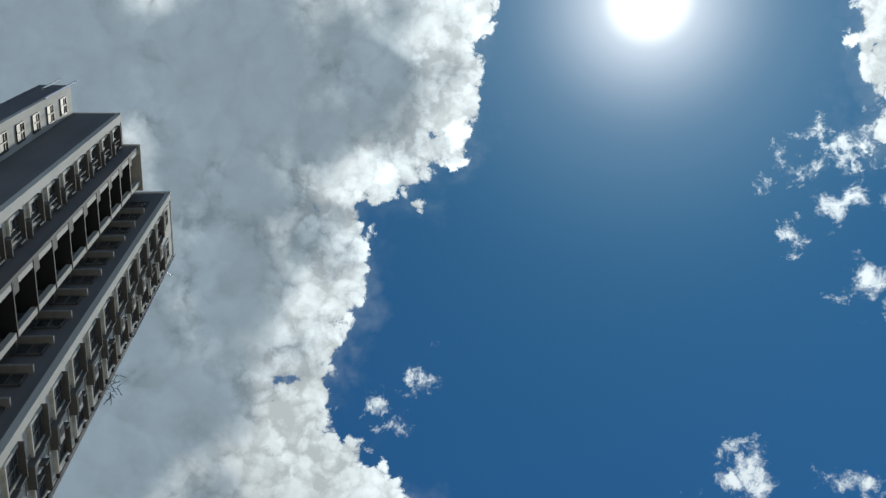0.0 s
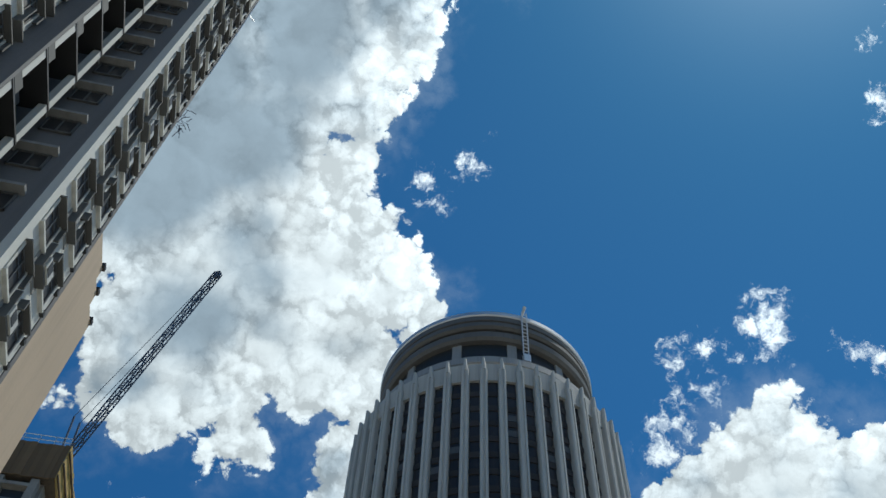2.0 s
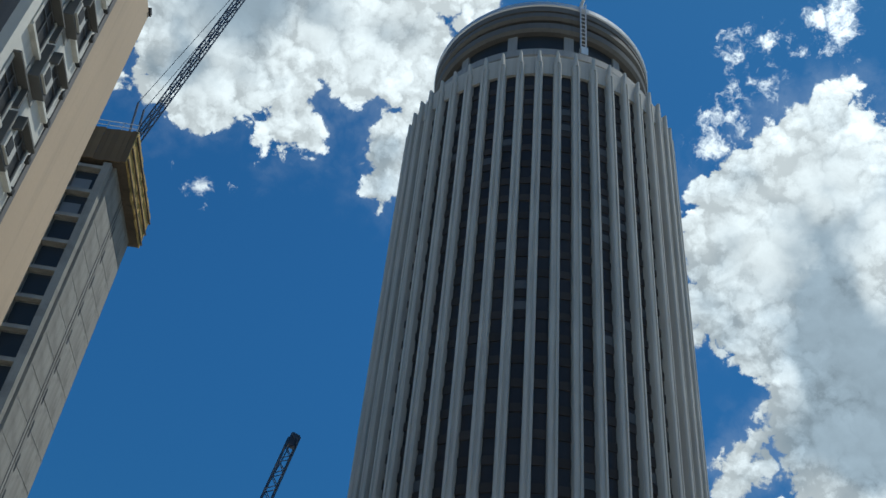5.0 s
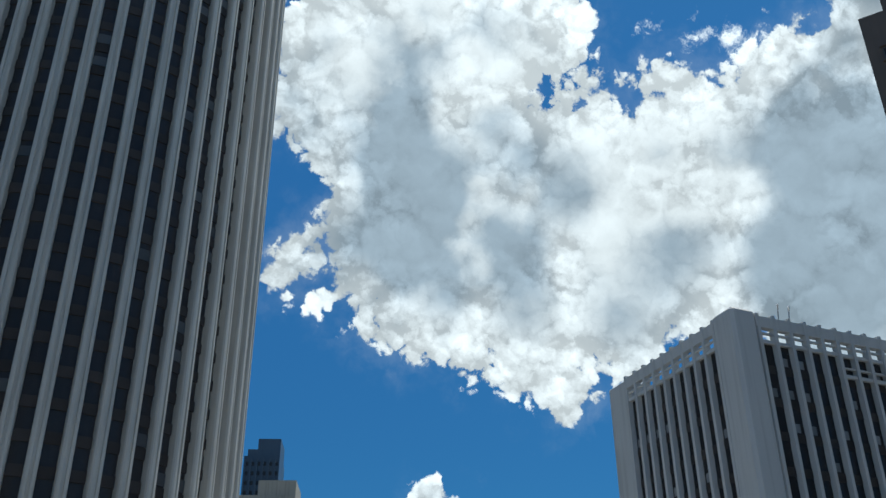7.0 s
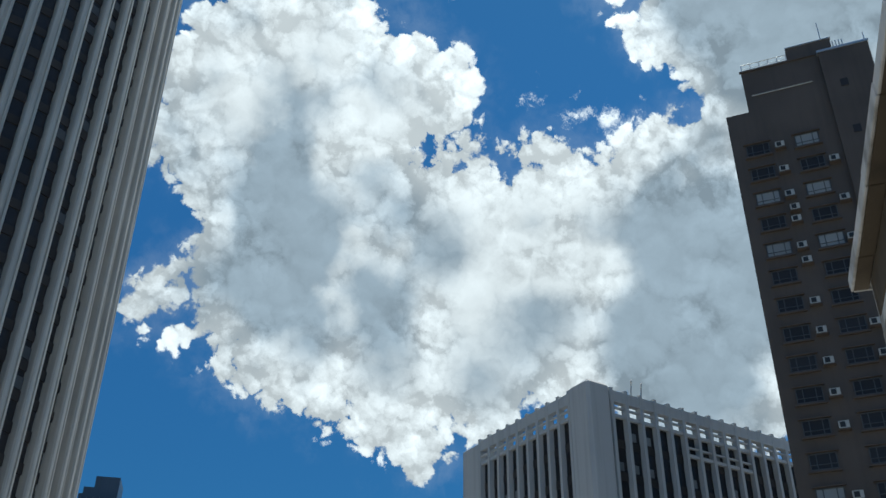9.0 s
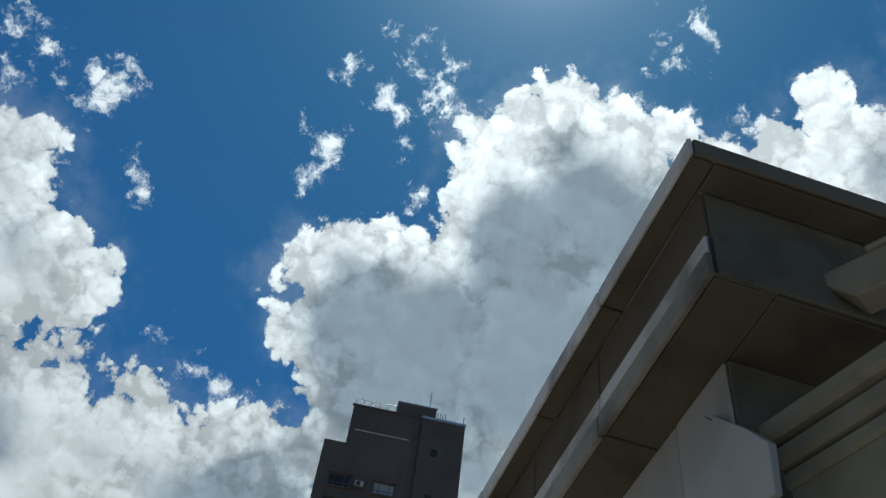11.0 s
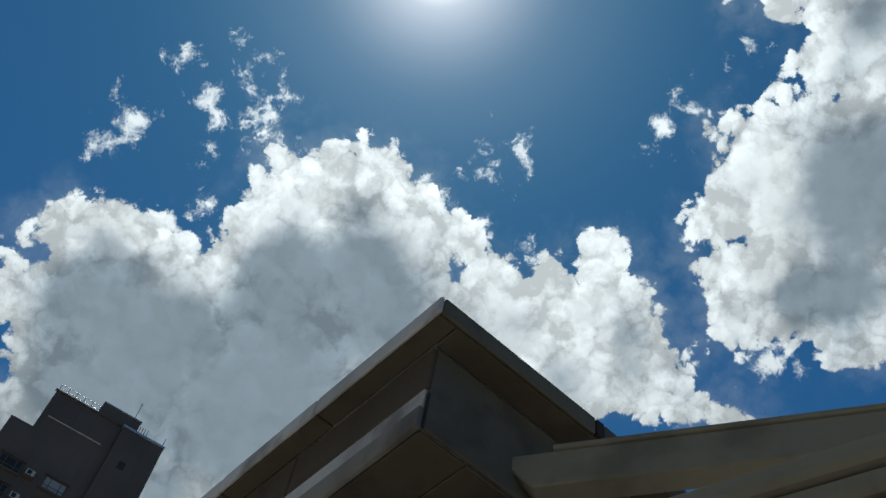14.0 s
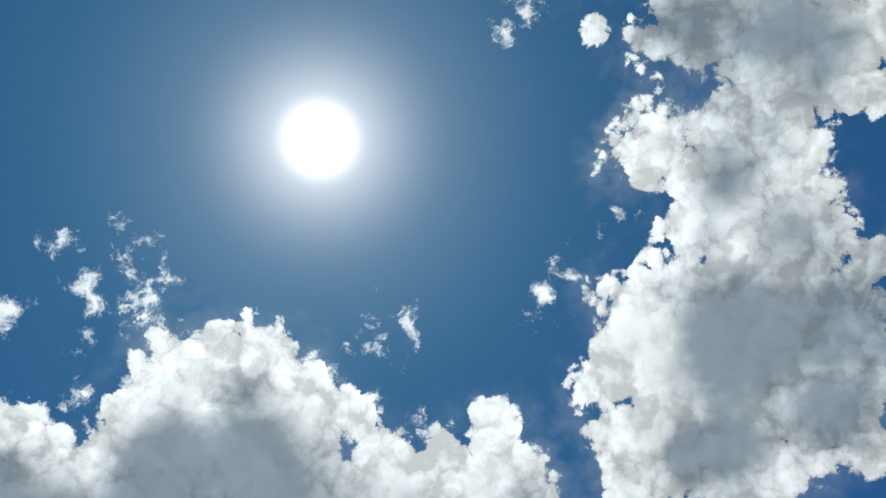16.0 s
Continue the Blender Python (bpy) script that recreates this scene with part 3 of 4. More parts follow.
# ---------------------------------------------------------------- round tower
def round_tower():
    N, R0, TOP = 50, 22.3, 120.65
    tower = thing("round_tower", "tall round office tower with pale concrete fins and dark glass strips", "tower", pose(2.78, 116.7, 0, 0, 0, 180 + 5.75))
    turn_to = lambda i: Matrix.Rotation(-math.tau * i / N, 4, "Z")
    bm = bmesh.new()
    lathe(bm, [(R0 - 0.42, 0), (R0 - 0.42, TOP + 1)], N * 2)
    part("core", bm, GLASS, tower, "dark glass wall behind the fins")
    # fins: a broad rib with two rounded edges and a groove, running up to a slanting tip
    bm = bmesh.new()
    outline = [(-0.60, -1.1), (0.60, -1.1), (0.60, 0.40), (0.50, 0.62), (0.30, 0.68), (0.10, 0.68), (0.04, 0.50), (-0.16, 0.50), (-0.22, 0.66), (-0.46, 0.62), (-0.60, 0.40)]
    prism(bm, outline, 0, TOP + 0.6)
    fin = mesh_of("fin", bm, FIN)
    bm = bmesh.new()
    prism(bm, [(-0.42, -1.6), (0.42, -1.6), (0.46, 0.4), (0.24, 0.66), (-0.24, 0.66), (-0.46, 0.4)], TOP + 0.6, TOP + 3.4)
    for v in bm.verts:
        if v.co.z > TOP + 1 and v.co.y < 0:
            v.co.z -= 1.6
        if v.co.z > TOP + 1:
            v.co.x *= 0.45
    tip = mesh_of("fin_tip", bm, FIN)
    for i in range(N):
        piece("fin", fin, tower, turn_to(i) @ Matrix.Translation((0, R0, 0)))
        piece("fin_tip", tip, tower, turn_to(i) @ Matrix.Translation((0, R0, 0)))
    w = (R0 - 0.4) * math.tan(math.pi / N) - 0.30
    bm = boxes((-w - 0.2, -1.3, TOP - 1.6, w + 0.2, 0.05, TOP + 2.5))
    head = mesh_of("head_panel", bm, FIN)
    span = mesh_of("spandrel", boxes((-w - 0.35, -0.46, 0, w + 0.35, -0.28, 1.15)), SPANDREL)
    # paler panes paint the light reflected in some windows
    lit = mesh_of("blind", boxes((-w + 0.15, -0.44, 1.3, w - 0.15, -0.33, 2.6)), DIM_TONE)
    rest = bmesh.new()
    rng = random.Random(4)
    for i in range(N):
        piece("head_panel", head, tower, turn_to(i + 0.5) @ Matrix.Translation((0, R0, 0)))
        off = min(i, N - 1 - i)
        for k in range(35):
            m = turn_to(i + 0.5) @ Matrix.Translation((0, R0, TOP - 5.0 - k * 3.3))
            if off < 4:
                piece("spandrel", span, tower, m)
            else:
                n0 = len(rest.verts)
                box(rest, -w - 0.35, -0.46, 0, w + 0.35, -0.28, 1.15)
                rest.verts.ensure_lookup_table()
                for v in rest.verts[n0:]:
                    v.co = m @ v.co
            if off < 10 and rng.random() < (0.22 if 43 < i < 48 else 0.05):
                piece("blind", lit, tower, m)
    tagged(part("spandrel_rest", rest, SPANDREL, tower, "dark brown spandrel bands between floors"), kind="stuff")
    for name, prof, mat, lab in (
            # the gap under the ring has its shadow in the colour
            ("crown_recess", [(18.0, TOP - 2), (19.4, TOP - 2), (19.4, TOP + 4.9), (18.0, TOP + 4.9)], APT_DARK, "gap below the ring, its shadow painted near black"),
            ("crown_base", [(18.4, TOP + 4.7), (20.2, TOP + 4.7), (20.8, TOP + 5.1), (20.7, TOP + 6.7), (20.3, TOP + 6.8), (20.2, TOP + 7.3), (18.4, TOP + 7.3)], BAND, "pale ring above the fins"),
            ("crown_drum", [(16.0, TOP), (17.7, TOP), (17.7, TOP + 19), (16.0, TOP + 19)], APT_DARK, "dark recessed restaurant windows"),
            ("crown_ring", [(17.5, TOP + 13.9), (18.6, TOP + 13.9), (19.1, TOP + 14.4), (19.2, TOP + 15.6), (18.9, TOP + 15.9), (17.5, TOP + 15.9)], RING, "lower crown ring"),
            ("crown_ring", [(17.5, TOP + 16.9), (18.8, TOP + 16.9), (19.3, TOP + 17.3), (19.3, TOP + 18.3), (18.9, TOP + 18.35), (18.9, TOP + 18.7), (19.35, TOP + 18.75), (19.4, TOP + 19.9), (17.5, TOP + 19.9)], RING, "upper crown ring with a groove"),
            ("crown_coping", [(17.0, TOP + 20.0), (19.35, TOP + 20.0), (19.55, TOP + 20.2), (19.55, TOP + 21.1), (17.0, TOP + 21.1)], RIM_METAL, "bright metal coping"),
            ("crown_roof", [(0.1, TOP + 18.4), (17.2, TOP + 18.4), (17.2, TOP + 19.2), (0.1, TOP + 19.2)], BAND, "flat roof")):
        bm = bmesh.new()
        lathe(bm, prof, 104, closed=True)
        part(name, bm, mat, tower, lab)
    # stub walls that break the dark drum
    stub = mesh_of("drum_pier", boxes((-0.8, -0.6, 0, 0.8, 0.3, 7.2)), BAND)
    for a in range(0, 360, 30):
        piece("drum_pier", stub, tower, Matrix.Rotation(radians(a + 8), 4, "Z") @ Matrix.Translation((0, 17.7, TOP + 7.1)))
    # facade maintenance ladder hanging over the crown
    bm = bmesh.new()
    for dx in (-0.45, 0.45):
        rod(bm, (dx, 19.9, TOP + 9.0), (dx, 20.0, TOP + 21.6), 0.13)
    for k in range(12):
        rod(bm, (-0.45, 19.95, TOP + 9.4 + k * 1.05), (0.45, 19.95, TOP + 9.4 + k * 1.05), 0.1, 4)
    rod(bm, (0, 16.5, TOP + 20.4), (0, 20.6, TOP + 22.8), 0.3)
    ladder = part("gantry", bm, RIM_METAL, tower, "pale steel cleaning gantry")
    ladder.matrix_basis = Matrix.Rotation(radians(13.4), 4, "Z")
    bm = bmesh.new()
    box(bm, -0.6, 19.6, TOP + 7.4, 0.6, 20.4, TOP + 9.2)
    part("cradle", bm, RIM_METAL, ladder, "small pale cradle")


round_tower()


# ---------------------------------------------------------------- apartment block with stepped wings
AZ = 78.0
APT = Matrix.Translation((-14.41 + 1.6, 13.86 + 1.7, 0)) @ Matrix.Rotation(radians(90 - AZ), 4, "Z")   # x out of the end walls, y along them
ROOF = 66.2
FLOOR = 2.9


def window_unit(wide, high):
    """Frame with a mullion, set in the wall plane; faces +x."""
    t = 0.06
    bm = boxes((0, -wide / 2, 0, 0.08, wide / 2, t), (0, -wide / 2, high - t, 0.08, wide / 2, high), (0, -wide / 2, 0, 0.08, -wide / 2 + t, high),
               (0, wide / 2 - t, 0, 0.08, wide / 2, high), (0, -t / 2, t, 0.07, t / 2, high - t), (0, -wide / 2, high * 0.66, 0.065, wide / 2, high * 0.66 + 0.05))
    return bm


def apartment_block():
    block = thing("apartment_block", "tall cream and grey apartment block with stepped wings and window hoods", "building", APT)

    def slab(name, rows, mat, label=""):
        return part(name, boxes(*rows), mat, block, label)

    D = -9.0
    # bodies: cream end walls in front, side walls with their shade painted grey
    slab("wall", [(D, 0.0, 0, -0.25, 4.53, ROOF)], APT_GREY, "side wall of the first wing, its shade painted grey")
    slab("wall", [(D, -5.34, 0, -3.08, -3.2, ROOF)], APT_GREY, "side wall of the second wing, its shade painted grey")
    # the recess gets its shade from a near-black colour
    slab("wall", [(D, -3.18, 0, -3.6, -0.02, ROOF - 1.0)], APT_DARK, "balcony recess, its shade painted near black")
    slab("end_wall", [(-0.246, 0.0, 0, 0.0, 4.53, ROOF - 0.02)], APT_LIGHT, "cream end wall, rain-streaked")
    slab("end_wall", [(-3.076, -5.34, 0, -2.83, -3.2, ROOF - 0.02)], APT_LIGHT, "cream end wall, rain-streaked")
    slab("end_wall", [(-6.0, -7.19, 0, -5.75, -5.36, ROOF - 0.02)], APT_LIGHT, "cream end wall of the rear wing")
    slab("wall", [(-7.7, -7.19, 0, -6.004, -5.36, ROOF)], APT_GREY, "side of the rear wing, its shade painted dark grey")
    slab("fin_wall", [(-3.5, -3.3, 0, -1.75, -3.14, ROOF - 0.4)], APT_GREY, "balcony side wall, its shade painted dark grey")
    # roof copings
    slab("coping", [(-9.0, -0.06, ROOF, 0.06, 4.59, ROOF + 0.14)], APT_LIGHT)
    slab("coping", [(-9.0, -5.40, ROOF, -2.77, -3.1, ROOF + 0.14)], APT_LIGHT)
    slab("coping", [(-3.6, -3.4, ROOF - 0.4, -1.6, -0.3, ROOF - 0.25)], APT_LIGHT)
    # raised corner strips of the end walls
    slab("corner_strip", [(0.0, 0.0, 0, 0.07, 0.42, ROOF - 0.03)], APT_LIGHT)
    slab("corner_strip", [(-2.83, -5.34, 0, -2.75, -4.85, ROOF - 0.03)], APT_LIGHT)
    slab("corner_strip", [(0.0, 4.28, 0, 0.05, 4.53, ROOF - 0.03)], APT_GREY, "dark grey edge strip")
    # white pipes over the roof
    for y, z0, z1 in ((-7.25, ROOF - 6, ROOF + 1.6), (-7.26, ROOF - 2, ROOF + 2.0)):
        bm = bmesh.new()
        rod(bm, (-5.7 if z0 < ROOF - 3 else -6.9, y, z0), (-5.7 if z0 < ROOF - 3 else -6.9, y, z1), 0.07)
        part("pipe", bm, RIM_METAL, block, "white roof pipe")
    bm = bmesh.new()
    for a, b in (((-2.6, 0.05, ROOF + 0.7), (-0.05, 0.05, ROOF + 0.7)), ((-2.6, 0.05, ROOF), (-2.6, 0.05, ROOF + 0.7)), ((-0.05, 0.05, ROOF), (-0.05, 0.05, ROOF + 0.7)),
                 ((-0.05, 0.05, ROOF + 0.7), (-0.05, 4.4, ROOF + 0.7)), ((-0.05, 4.4, ROOF), (-0.05, 4.4, ROOF + 0.7)), ((0.1, 4.45, ROOF + 0.6), (0.1, 4.45, 52))):
        rod(bm, a, b, 0.035, 5)
    part("roof_rail", bm, RIM_METAL, block, "thin roof rail and drop pipe")

    # shared pieces
    frame_me = mesh_of("window", window_unit(1.05, 1.35), FRAME)
    pane_me = mesh_of("pane", boxes((-0.04, -0.5, 0.03, 0.02, 0.5, 1.32)), APT_DARK)
    surround = mesh_of("surround", boxes((0, -0.66, -0.12, 0.10, -0.53, 1.5), (0, 0.53, -0.12, 0.10, 0.66, 1.5), (0, -0.66, -0.16, 0.16, 0.66, -0.04)), APT_LIGHT)
    hood = mesh_of("hood", boxes((0, -0.70, 1.48, 0.30, 0.70, 1.56), (0, 0.62, 0.75, 0.28, 0.70, 1.48)), HOOD)
    hood_low = mesh_of("hood", boxes((0, -0.68, 1.42, 0.28, 0.62, 1.50), (0, -0.76, 1.0, 0.28, -0.68, 1.50)), HOOD)
    shelf = mesh_of("aircon_shelf", boxes((0, -0.48, -0.10, 0.36, 0.48, 0.0), (0, -0.48, 0.0, 0.34, -0.42, 1.3), (0, 0.42, 0.0, 0.34, 0.48, 0.9)), HOOD)
    panel = mesh_of("panel", boxes((0, -0.62, 0.0, 0.045, 0.62, 1.5)), APT_PANEL)
    unit = mesh_of("aircon", boxes((0.0, -0.38, 0.02, 0.30, 0.38, 0.58)), AIRCON)
    grille = mesh_of("grille", boxes((0.30, -0.26, 0.08, 0.32, 0.12, 0.52)), APT_DARK)
    bracket = mesh_of("bracket", boxes((0, -0.10, 0, 0.14, 0.10, 0.2)), APT_DARK)
    side_frame = mesh_of("side_window", boxes((-0.6, -0.10, 0, 0.6, -0.02, 0.07), (-0.6, -0.10, 1.0, 0.6, -0.02, 1.07), (-0.6, -0.10, 0, -0.53, -0.02, 1.07), (0.53, -0.10, 0, 0.6, -0.02, 1.07),
                                              (-0.03, -0.09, 0.07, 0.03, -0.03, 1.0)), HOOD)
    side_pane = mesh_of("side_pane", boxes((-0.54, -0.05, 0.06, 0.54, 0.03, 1.01)), GLASS)
    side_hood = mesh_of("side_hood", boxes((-0.78, -0.38, 1.16, 0.78, 0.0, 1.32), (-0.78, -0.36, 1.02, -0.70, 0.0, 1.16)), APT_PANEL)
    rng = random.Random(11)
    for k in range(1, 23):
        z = ROOF - k * FLOOR - 0.4
        top = k <= 1
        # first wing: two windows with stepped hoods and a shelf between
        for y, dz, h in ((1.12, 0.55, hood), (3.28, 0.25, hood_low)):
            m = Matrix.Translation((0, y, z + dz))
            win = piece("window", frame_me, block, Matrix.Translation((0.0, y, z + dz)))
            piece("pane", pane_me, win, Matrix.Identity(4))
            piece("surround", surround, block, m)
            if not top:
                piece("hood", h, block, m)
        if not top:
            piece("panel", panel, block, Matrix.Translation((0, 2.22, z - 0.45)))
            piece("aircon_shelf", shelf, block, Matrix.Translation((0, 2.22, z - 0.15)))
            if rng.random() < 0.75:
                ac = piece("aircon", unit, block, Matrix.Translation((0.12, 2.2 + rng.uniform(-0.06, 0.06), z - 0.14)))
                piece("grille", grille, ac, Matrix.Identity(4))
            for dz in (0.2, 1.5):
                piece("bracket", bracket, block, Matrix.Translation((0, 4.12, z + dz)))
        # grey side wall
        m = Matrix.Translation((-1.45, 0, z - 0.2))
        piece("side_window", side_frame, block, m)
        piece("side_pane", side_pane, block, m)
        if not top:
            piece("side_hood", side_hood, block, m)
        # second wing
        m = Matrix.Translation((-2.83, -4.15, z + 0.4))
        piece("window", frame_me, block, m)
        piece("pane", pane_me, block, m)
        piece("surround", surround, block, m)
        piece("hood", hood, block, m)
        piece("aircon_shelf", shelf, block, Matrix.Translation((-2.83, -3.62, z - 0.2)))
        # rear wing
        m = Matrix.Translation((-5.75, -6.2, z + 0.4))
        piece("window", frame_me, block, m)
        piece("pane", pane_me, block, m)
    # balcony stack: posts, slabs, parapets
    post = mesh_of("balcony_post", boxes((-0.14, -0.14, 0, 0.14, 0.14, FLOOR - 0.2)), APT_LIGHT)
    # decks near black, fronts dark grey: shade of the balcony void painted in
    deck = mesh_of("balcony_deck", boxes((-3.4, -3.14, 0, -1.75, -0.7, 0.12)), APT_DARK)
    front = mesh_of("balcony_front", boxes((-1.86, -3.14, 0.18, -1.76, -2.5, 0.8)), HOOD)
    curtain = mesh_of("curtain", boxes((-2.6, -0.3, 0.2, -2.56, 0.3, 2.4)), DIM_TONE)
    for k in range(1, 23):
        z = ROOF - k * FLOOR - 0.4
        piece("balcony_deck", deck, block, Matrix.Translation((0, 0, z)))
        piece("balcony_front", front, block, Matrix.Translation((0, 0, z)))
        piece("balcony_post", post, block, Matrix.Translation((-1.92, -2.95, z + 0.18)))
        piece("balcony_post", post, block, Matrix.Translation((-1.92, -0.85, z + 0.18)))
        if rng.random() < 0.5:
            piece("curtain", curtain, block, Matrix.Translation((0, rng.uniform(-2.4, -1.4), z)))
    # tangle of aerials on the edge
    bm = bmesh.new()
    for _ in range(26):
        p = Vector((0.12 + rng.uniform(-0.1, 0.3), 4.45 + rng.uniform(-0.2, 0.5), 45.5 + rng.uniform(-1.0, 1.6)))
        rod(bm, p, p + Vector((rng.uniform(-0.4, 0.4), rng.uniform(-0.4, 0.4), rng.uniform(-0.6, 0.6))), 0.018, 4)
    part("aerial", bm, STEEL, block, "tangled bluish aerials")
    bm = bmesh.new()
    rod(bm, (0.0, 4.5, 63.2), (0.4, 5.0, 63.5), 0.025, 5)
    rod(bm, (0.3, 4.85, 63.2), (0.4, 4.9, 63.9), 0.025, 5)
    part("aerial", bm, RIM_METAL, block, "small pale aerial")


apartment_block()


# ---------------------------------------------------------------- tan wall behind it
def tan_block():
    b = thing("tan_block", "plain tan rendered apartment block with a stepped roofline", "building", APT)
    part("wall", boxes((-20, 6, 0, -4.0, 17.6, 45.2)), TAN, b)
    part("upper_wall", boxes((-20, 6.02, 45.2, -4.02, 16.3, 46.3)), TAN, b)
    part("upper_wall", boxes((-20, 6.04, 46.3, -4.04, 15.3, 47.3)), TAN, b)
    for y, z in ((15.0, 47.3), (16.0, 46.3), (17.3, 45.2)):
        part("coping_end", boxes((-4.1, y, z, -3.9, y + 0.4, z + 0.3)), APT_DARK, b, "dark coping end")


tan_block()


# ---------------------------------------------------------------- tower under construction
SITE = Matrix.Translation((-36.4 + 1.1, 59.8 + 0.7, 0)) @ Matrix.Rotation(radians(90 - 80.0), 4, "Z")   # x out of the east face, y along it


def construction_tower():
    t = thing("concrete_tower", "raw concrete tower under construction with yellow formwork on top", "building", SITE)
    Z1 = 66.4
    part("core_wall", boxes((-22, 1.0, 0, -1.0, 11.6, Z1 - 3.5)), CONCRETE, t, "raw grey concrete wall, pour-stained")
    part("groove", boxes((-1.02, 5.2, 0, -0.985, 5.35, Z1 - 3.6), (-1.02, 5.75, 0, -0.985, 5.85, Z1 - 3.6)), APT_DARK, t, "dark wall groove")
    slot = mesh_of("slot", boxes((-1.05, 0, 0, -0.975, 0.32, 1.5)), APT_DARK)
    lift = mesh_of("pour_band", boxes((-1.03, 1.02, 0, -0.982, 5.15, 2.75), (-1.03, 5.9, 0, -0.982, 11.55, 2.75)), CONCRETE)
    for k in range(18):
        piece("slot", slot, t, Matrix.Translation((0, 6.2, Z1 - 8 - k * 3.0)))
        piece("pour_band", lift, t, Matrix.Translation((0, 0, Z1 - 7.4 - k * 3.0)))
    # open frame on the street side
    col = mesh_of("column", boxes((-0.35, -0.3, 0, 0.35, 0.5, Z1 - 4.2)), CONCRETE)
    for i in range(7):
        piece("column", col, t, Matrix.Translation((-1.6 - i * 3.0, 0.5, 0)))
    beam = mesh_of("floor_slab", boxes((-21, 0.3, 0, -1.3, 1.0, 0.35)), CONCRETE)
    hole = mesh_of("opening", boxes((-2.2, 0.85, 0, -0.1, 0.98, 2.4)), APT_DARK)
    for k in range(21):
        piece("floor_slab", beam, t, Matrix.Translation((0, 0, Z1 - 5.0 - k * 3.0)))
        for i in range(6):
            if k < 12:
                piece("opening", hole, t, Matrix.Translation((-1.9 - i * 3.0, 0, Z1 - 7.6 - k * 3.0)))
    net = mesh_of("safety_net", boxes((-2.2, 0.80, 0.3, -0.6, 0.84, 1.5)), BLIND)
    for i, k in ((0, 0), (0, 1), (1, 1)):
        piece("safety_net", net, t, Matrix.Translation((-1.9 - i * 3.0, 0, Z1 - 7.6 - k * 3.0)))
    # formwork: boards hung on walers all round the top
    part("deck", boxes((-22, 0.1, Z1 - 4.0, -0.1, 12.2, Z1 - 3.6)), SOFFIT, t, "brown plywood deck")
    rng = random.Random(5)
    board = [mesh_of("board", boxes((0, 0, 0, 0.08, w, 4.1)), PLYWOOD) for w in (0.58, 0.44)]
    y = 0.0
    while y < 11.9:
        j = rng.randrange(2)
        piece("board", board[j], t, Matrix.Translation((-0.08 + rng.uniform(-0.03, 0.04), y, Z1 - 4.1 + rng.uniform(-0.12, 0.12))))
        y += (0.6, 0.46)[j]
    x = -0.1
    # street face: same boards, shade put into a dark brown
    shaded_boards = [mesh_of("board", boxes((0, 0, 0, 0.08, w, 4.1)), PLY_DARK) for w in (0.58, 0.44)]
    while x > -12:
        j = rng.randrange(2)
        piece("board", shaded_boards[j], t, Matrix.Translation((x, 0.0 + rng.uniform(-0.03, 0.03), Z1 - 4.1 + rng.uniform(-0.1, 0.1))) @ Matrix.Rotation(radians(90), 4, "Z"))
        x -= (0.6, 0.46)[j]
    waler = mesh_of("waler", boxes((0.0, -0.1, 0, 0.14, 12.1, 0.16)), SOFFIT)
    for dz in (0.3, 1.7, 3.2):
        piece("waler", waler, t, Matrix.Translation((0.05, 0, Z1 - 4.1 + dz)))
    bm = bmesh.new()
    for i in range(9):
        rod(bm, (-0.3 - i * 1.4, 0.2, Z1), (-0.3 - i * 1.4, 0.2, Z1 + 1.1), 0.04, 5)
    for dz in (0.55, 1.1):
        rod(bm, (-0.3, 0.2, Z1 + dz), (-11.6, 0.2, Z1 + dz), 0.035, 5)
    part("guard_rail", bm, RIM_METAL, t, "thin scaffold guard rail")


construction_tower()


# ---------------------------------------------------------------- luffing cranes
def lattice(bm, a, b, wide, bays, r):
    a, b = Vector(a), Vector(b)
    turn = (b - a).to_track_quat("Z", "Y").to_matrix()
    long = (b - a).length
    at = lambda i, x, y: a + turn @ Vector((x * wide / 2, y * wide / 2, long * i / bays))
    for x, y in ((-1, -1), (1, -1), (1, 1), (-1, 1)):
        rod(bm, at(0, x, y), at(bays, x, y), r, 5)
    for i in range(bays):
        for (x0, y0), (x1, y1) in (((-1, -1), (1, -1)), ((1, -1), (1, 1)), ((1, 1), (-1, 1)), ((-1, 1), (-1, -1))):
            if i % 2:
                x0, y0, x1, y1 = x1, y1, x0, y0
            rod(bm, at(i, x0, y0), at(i + 1, x1, y1), r * 0.6, 4)


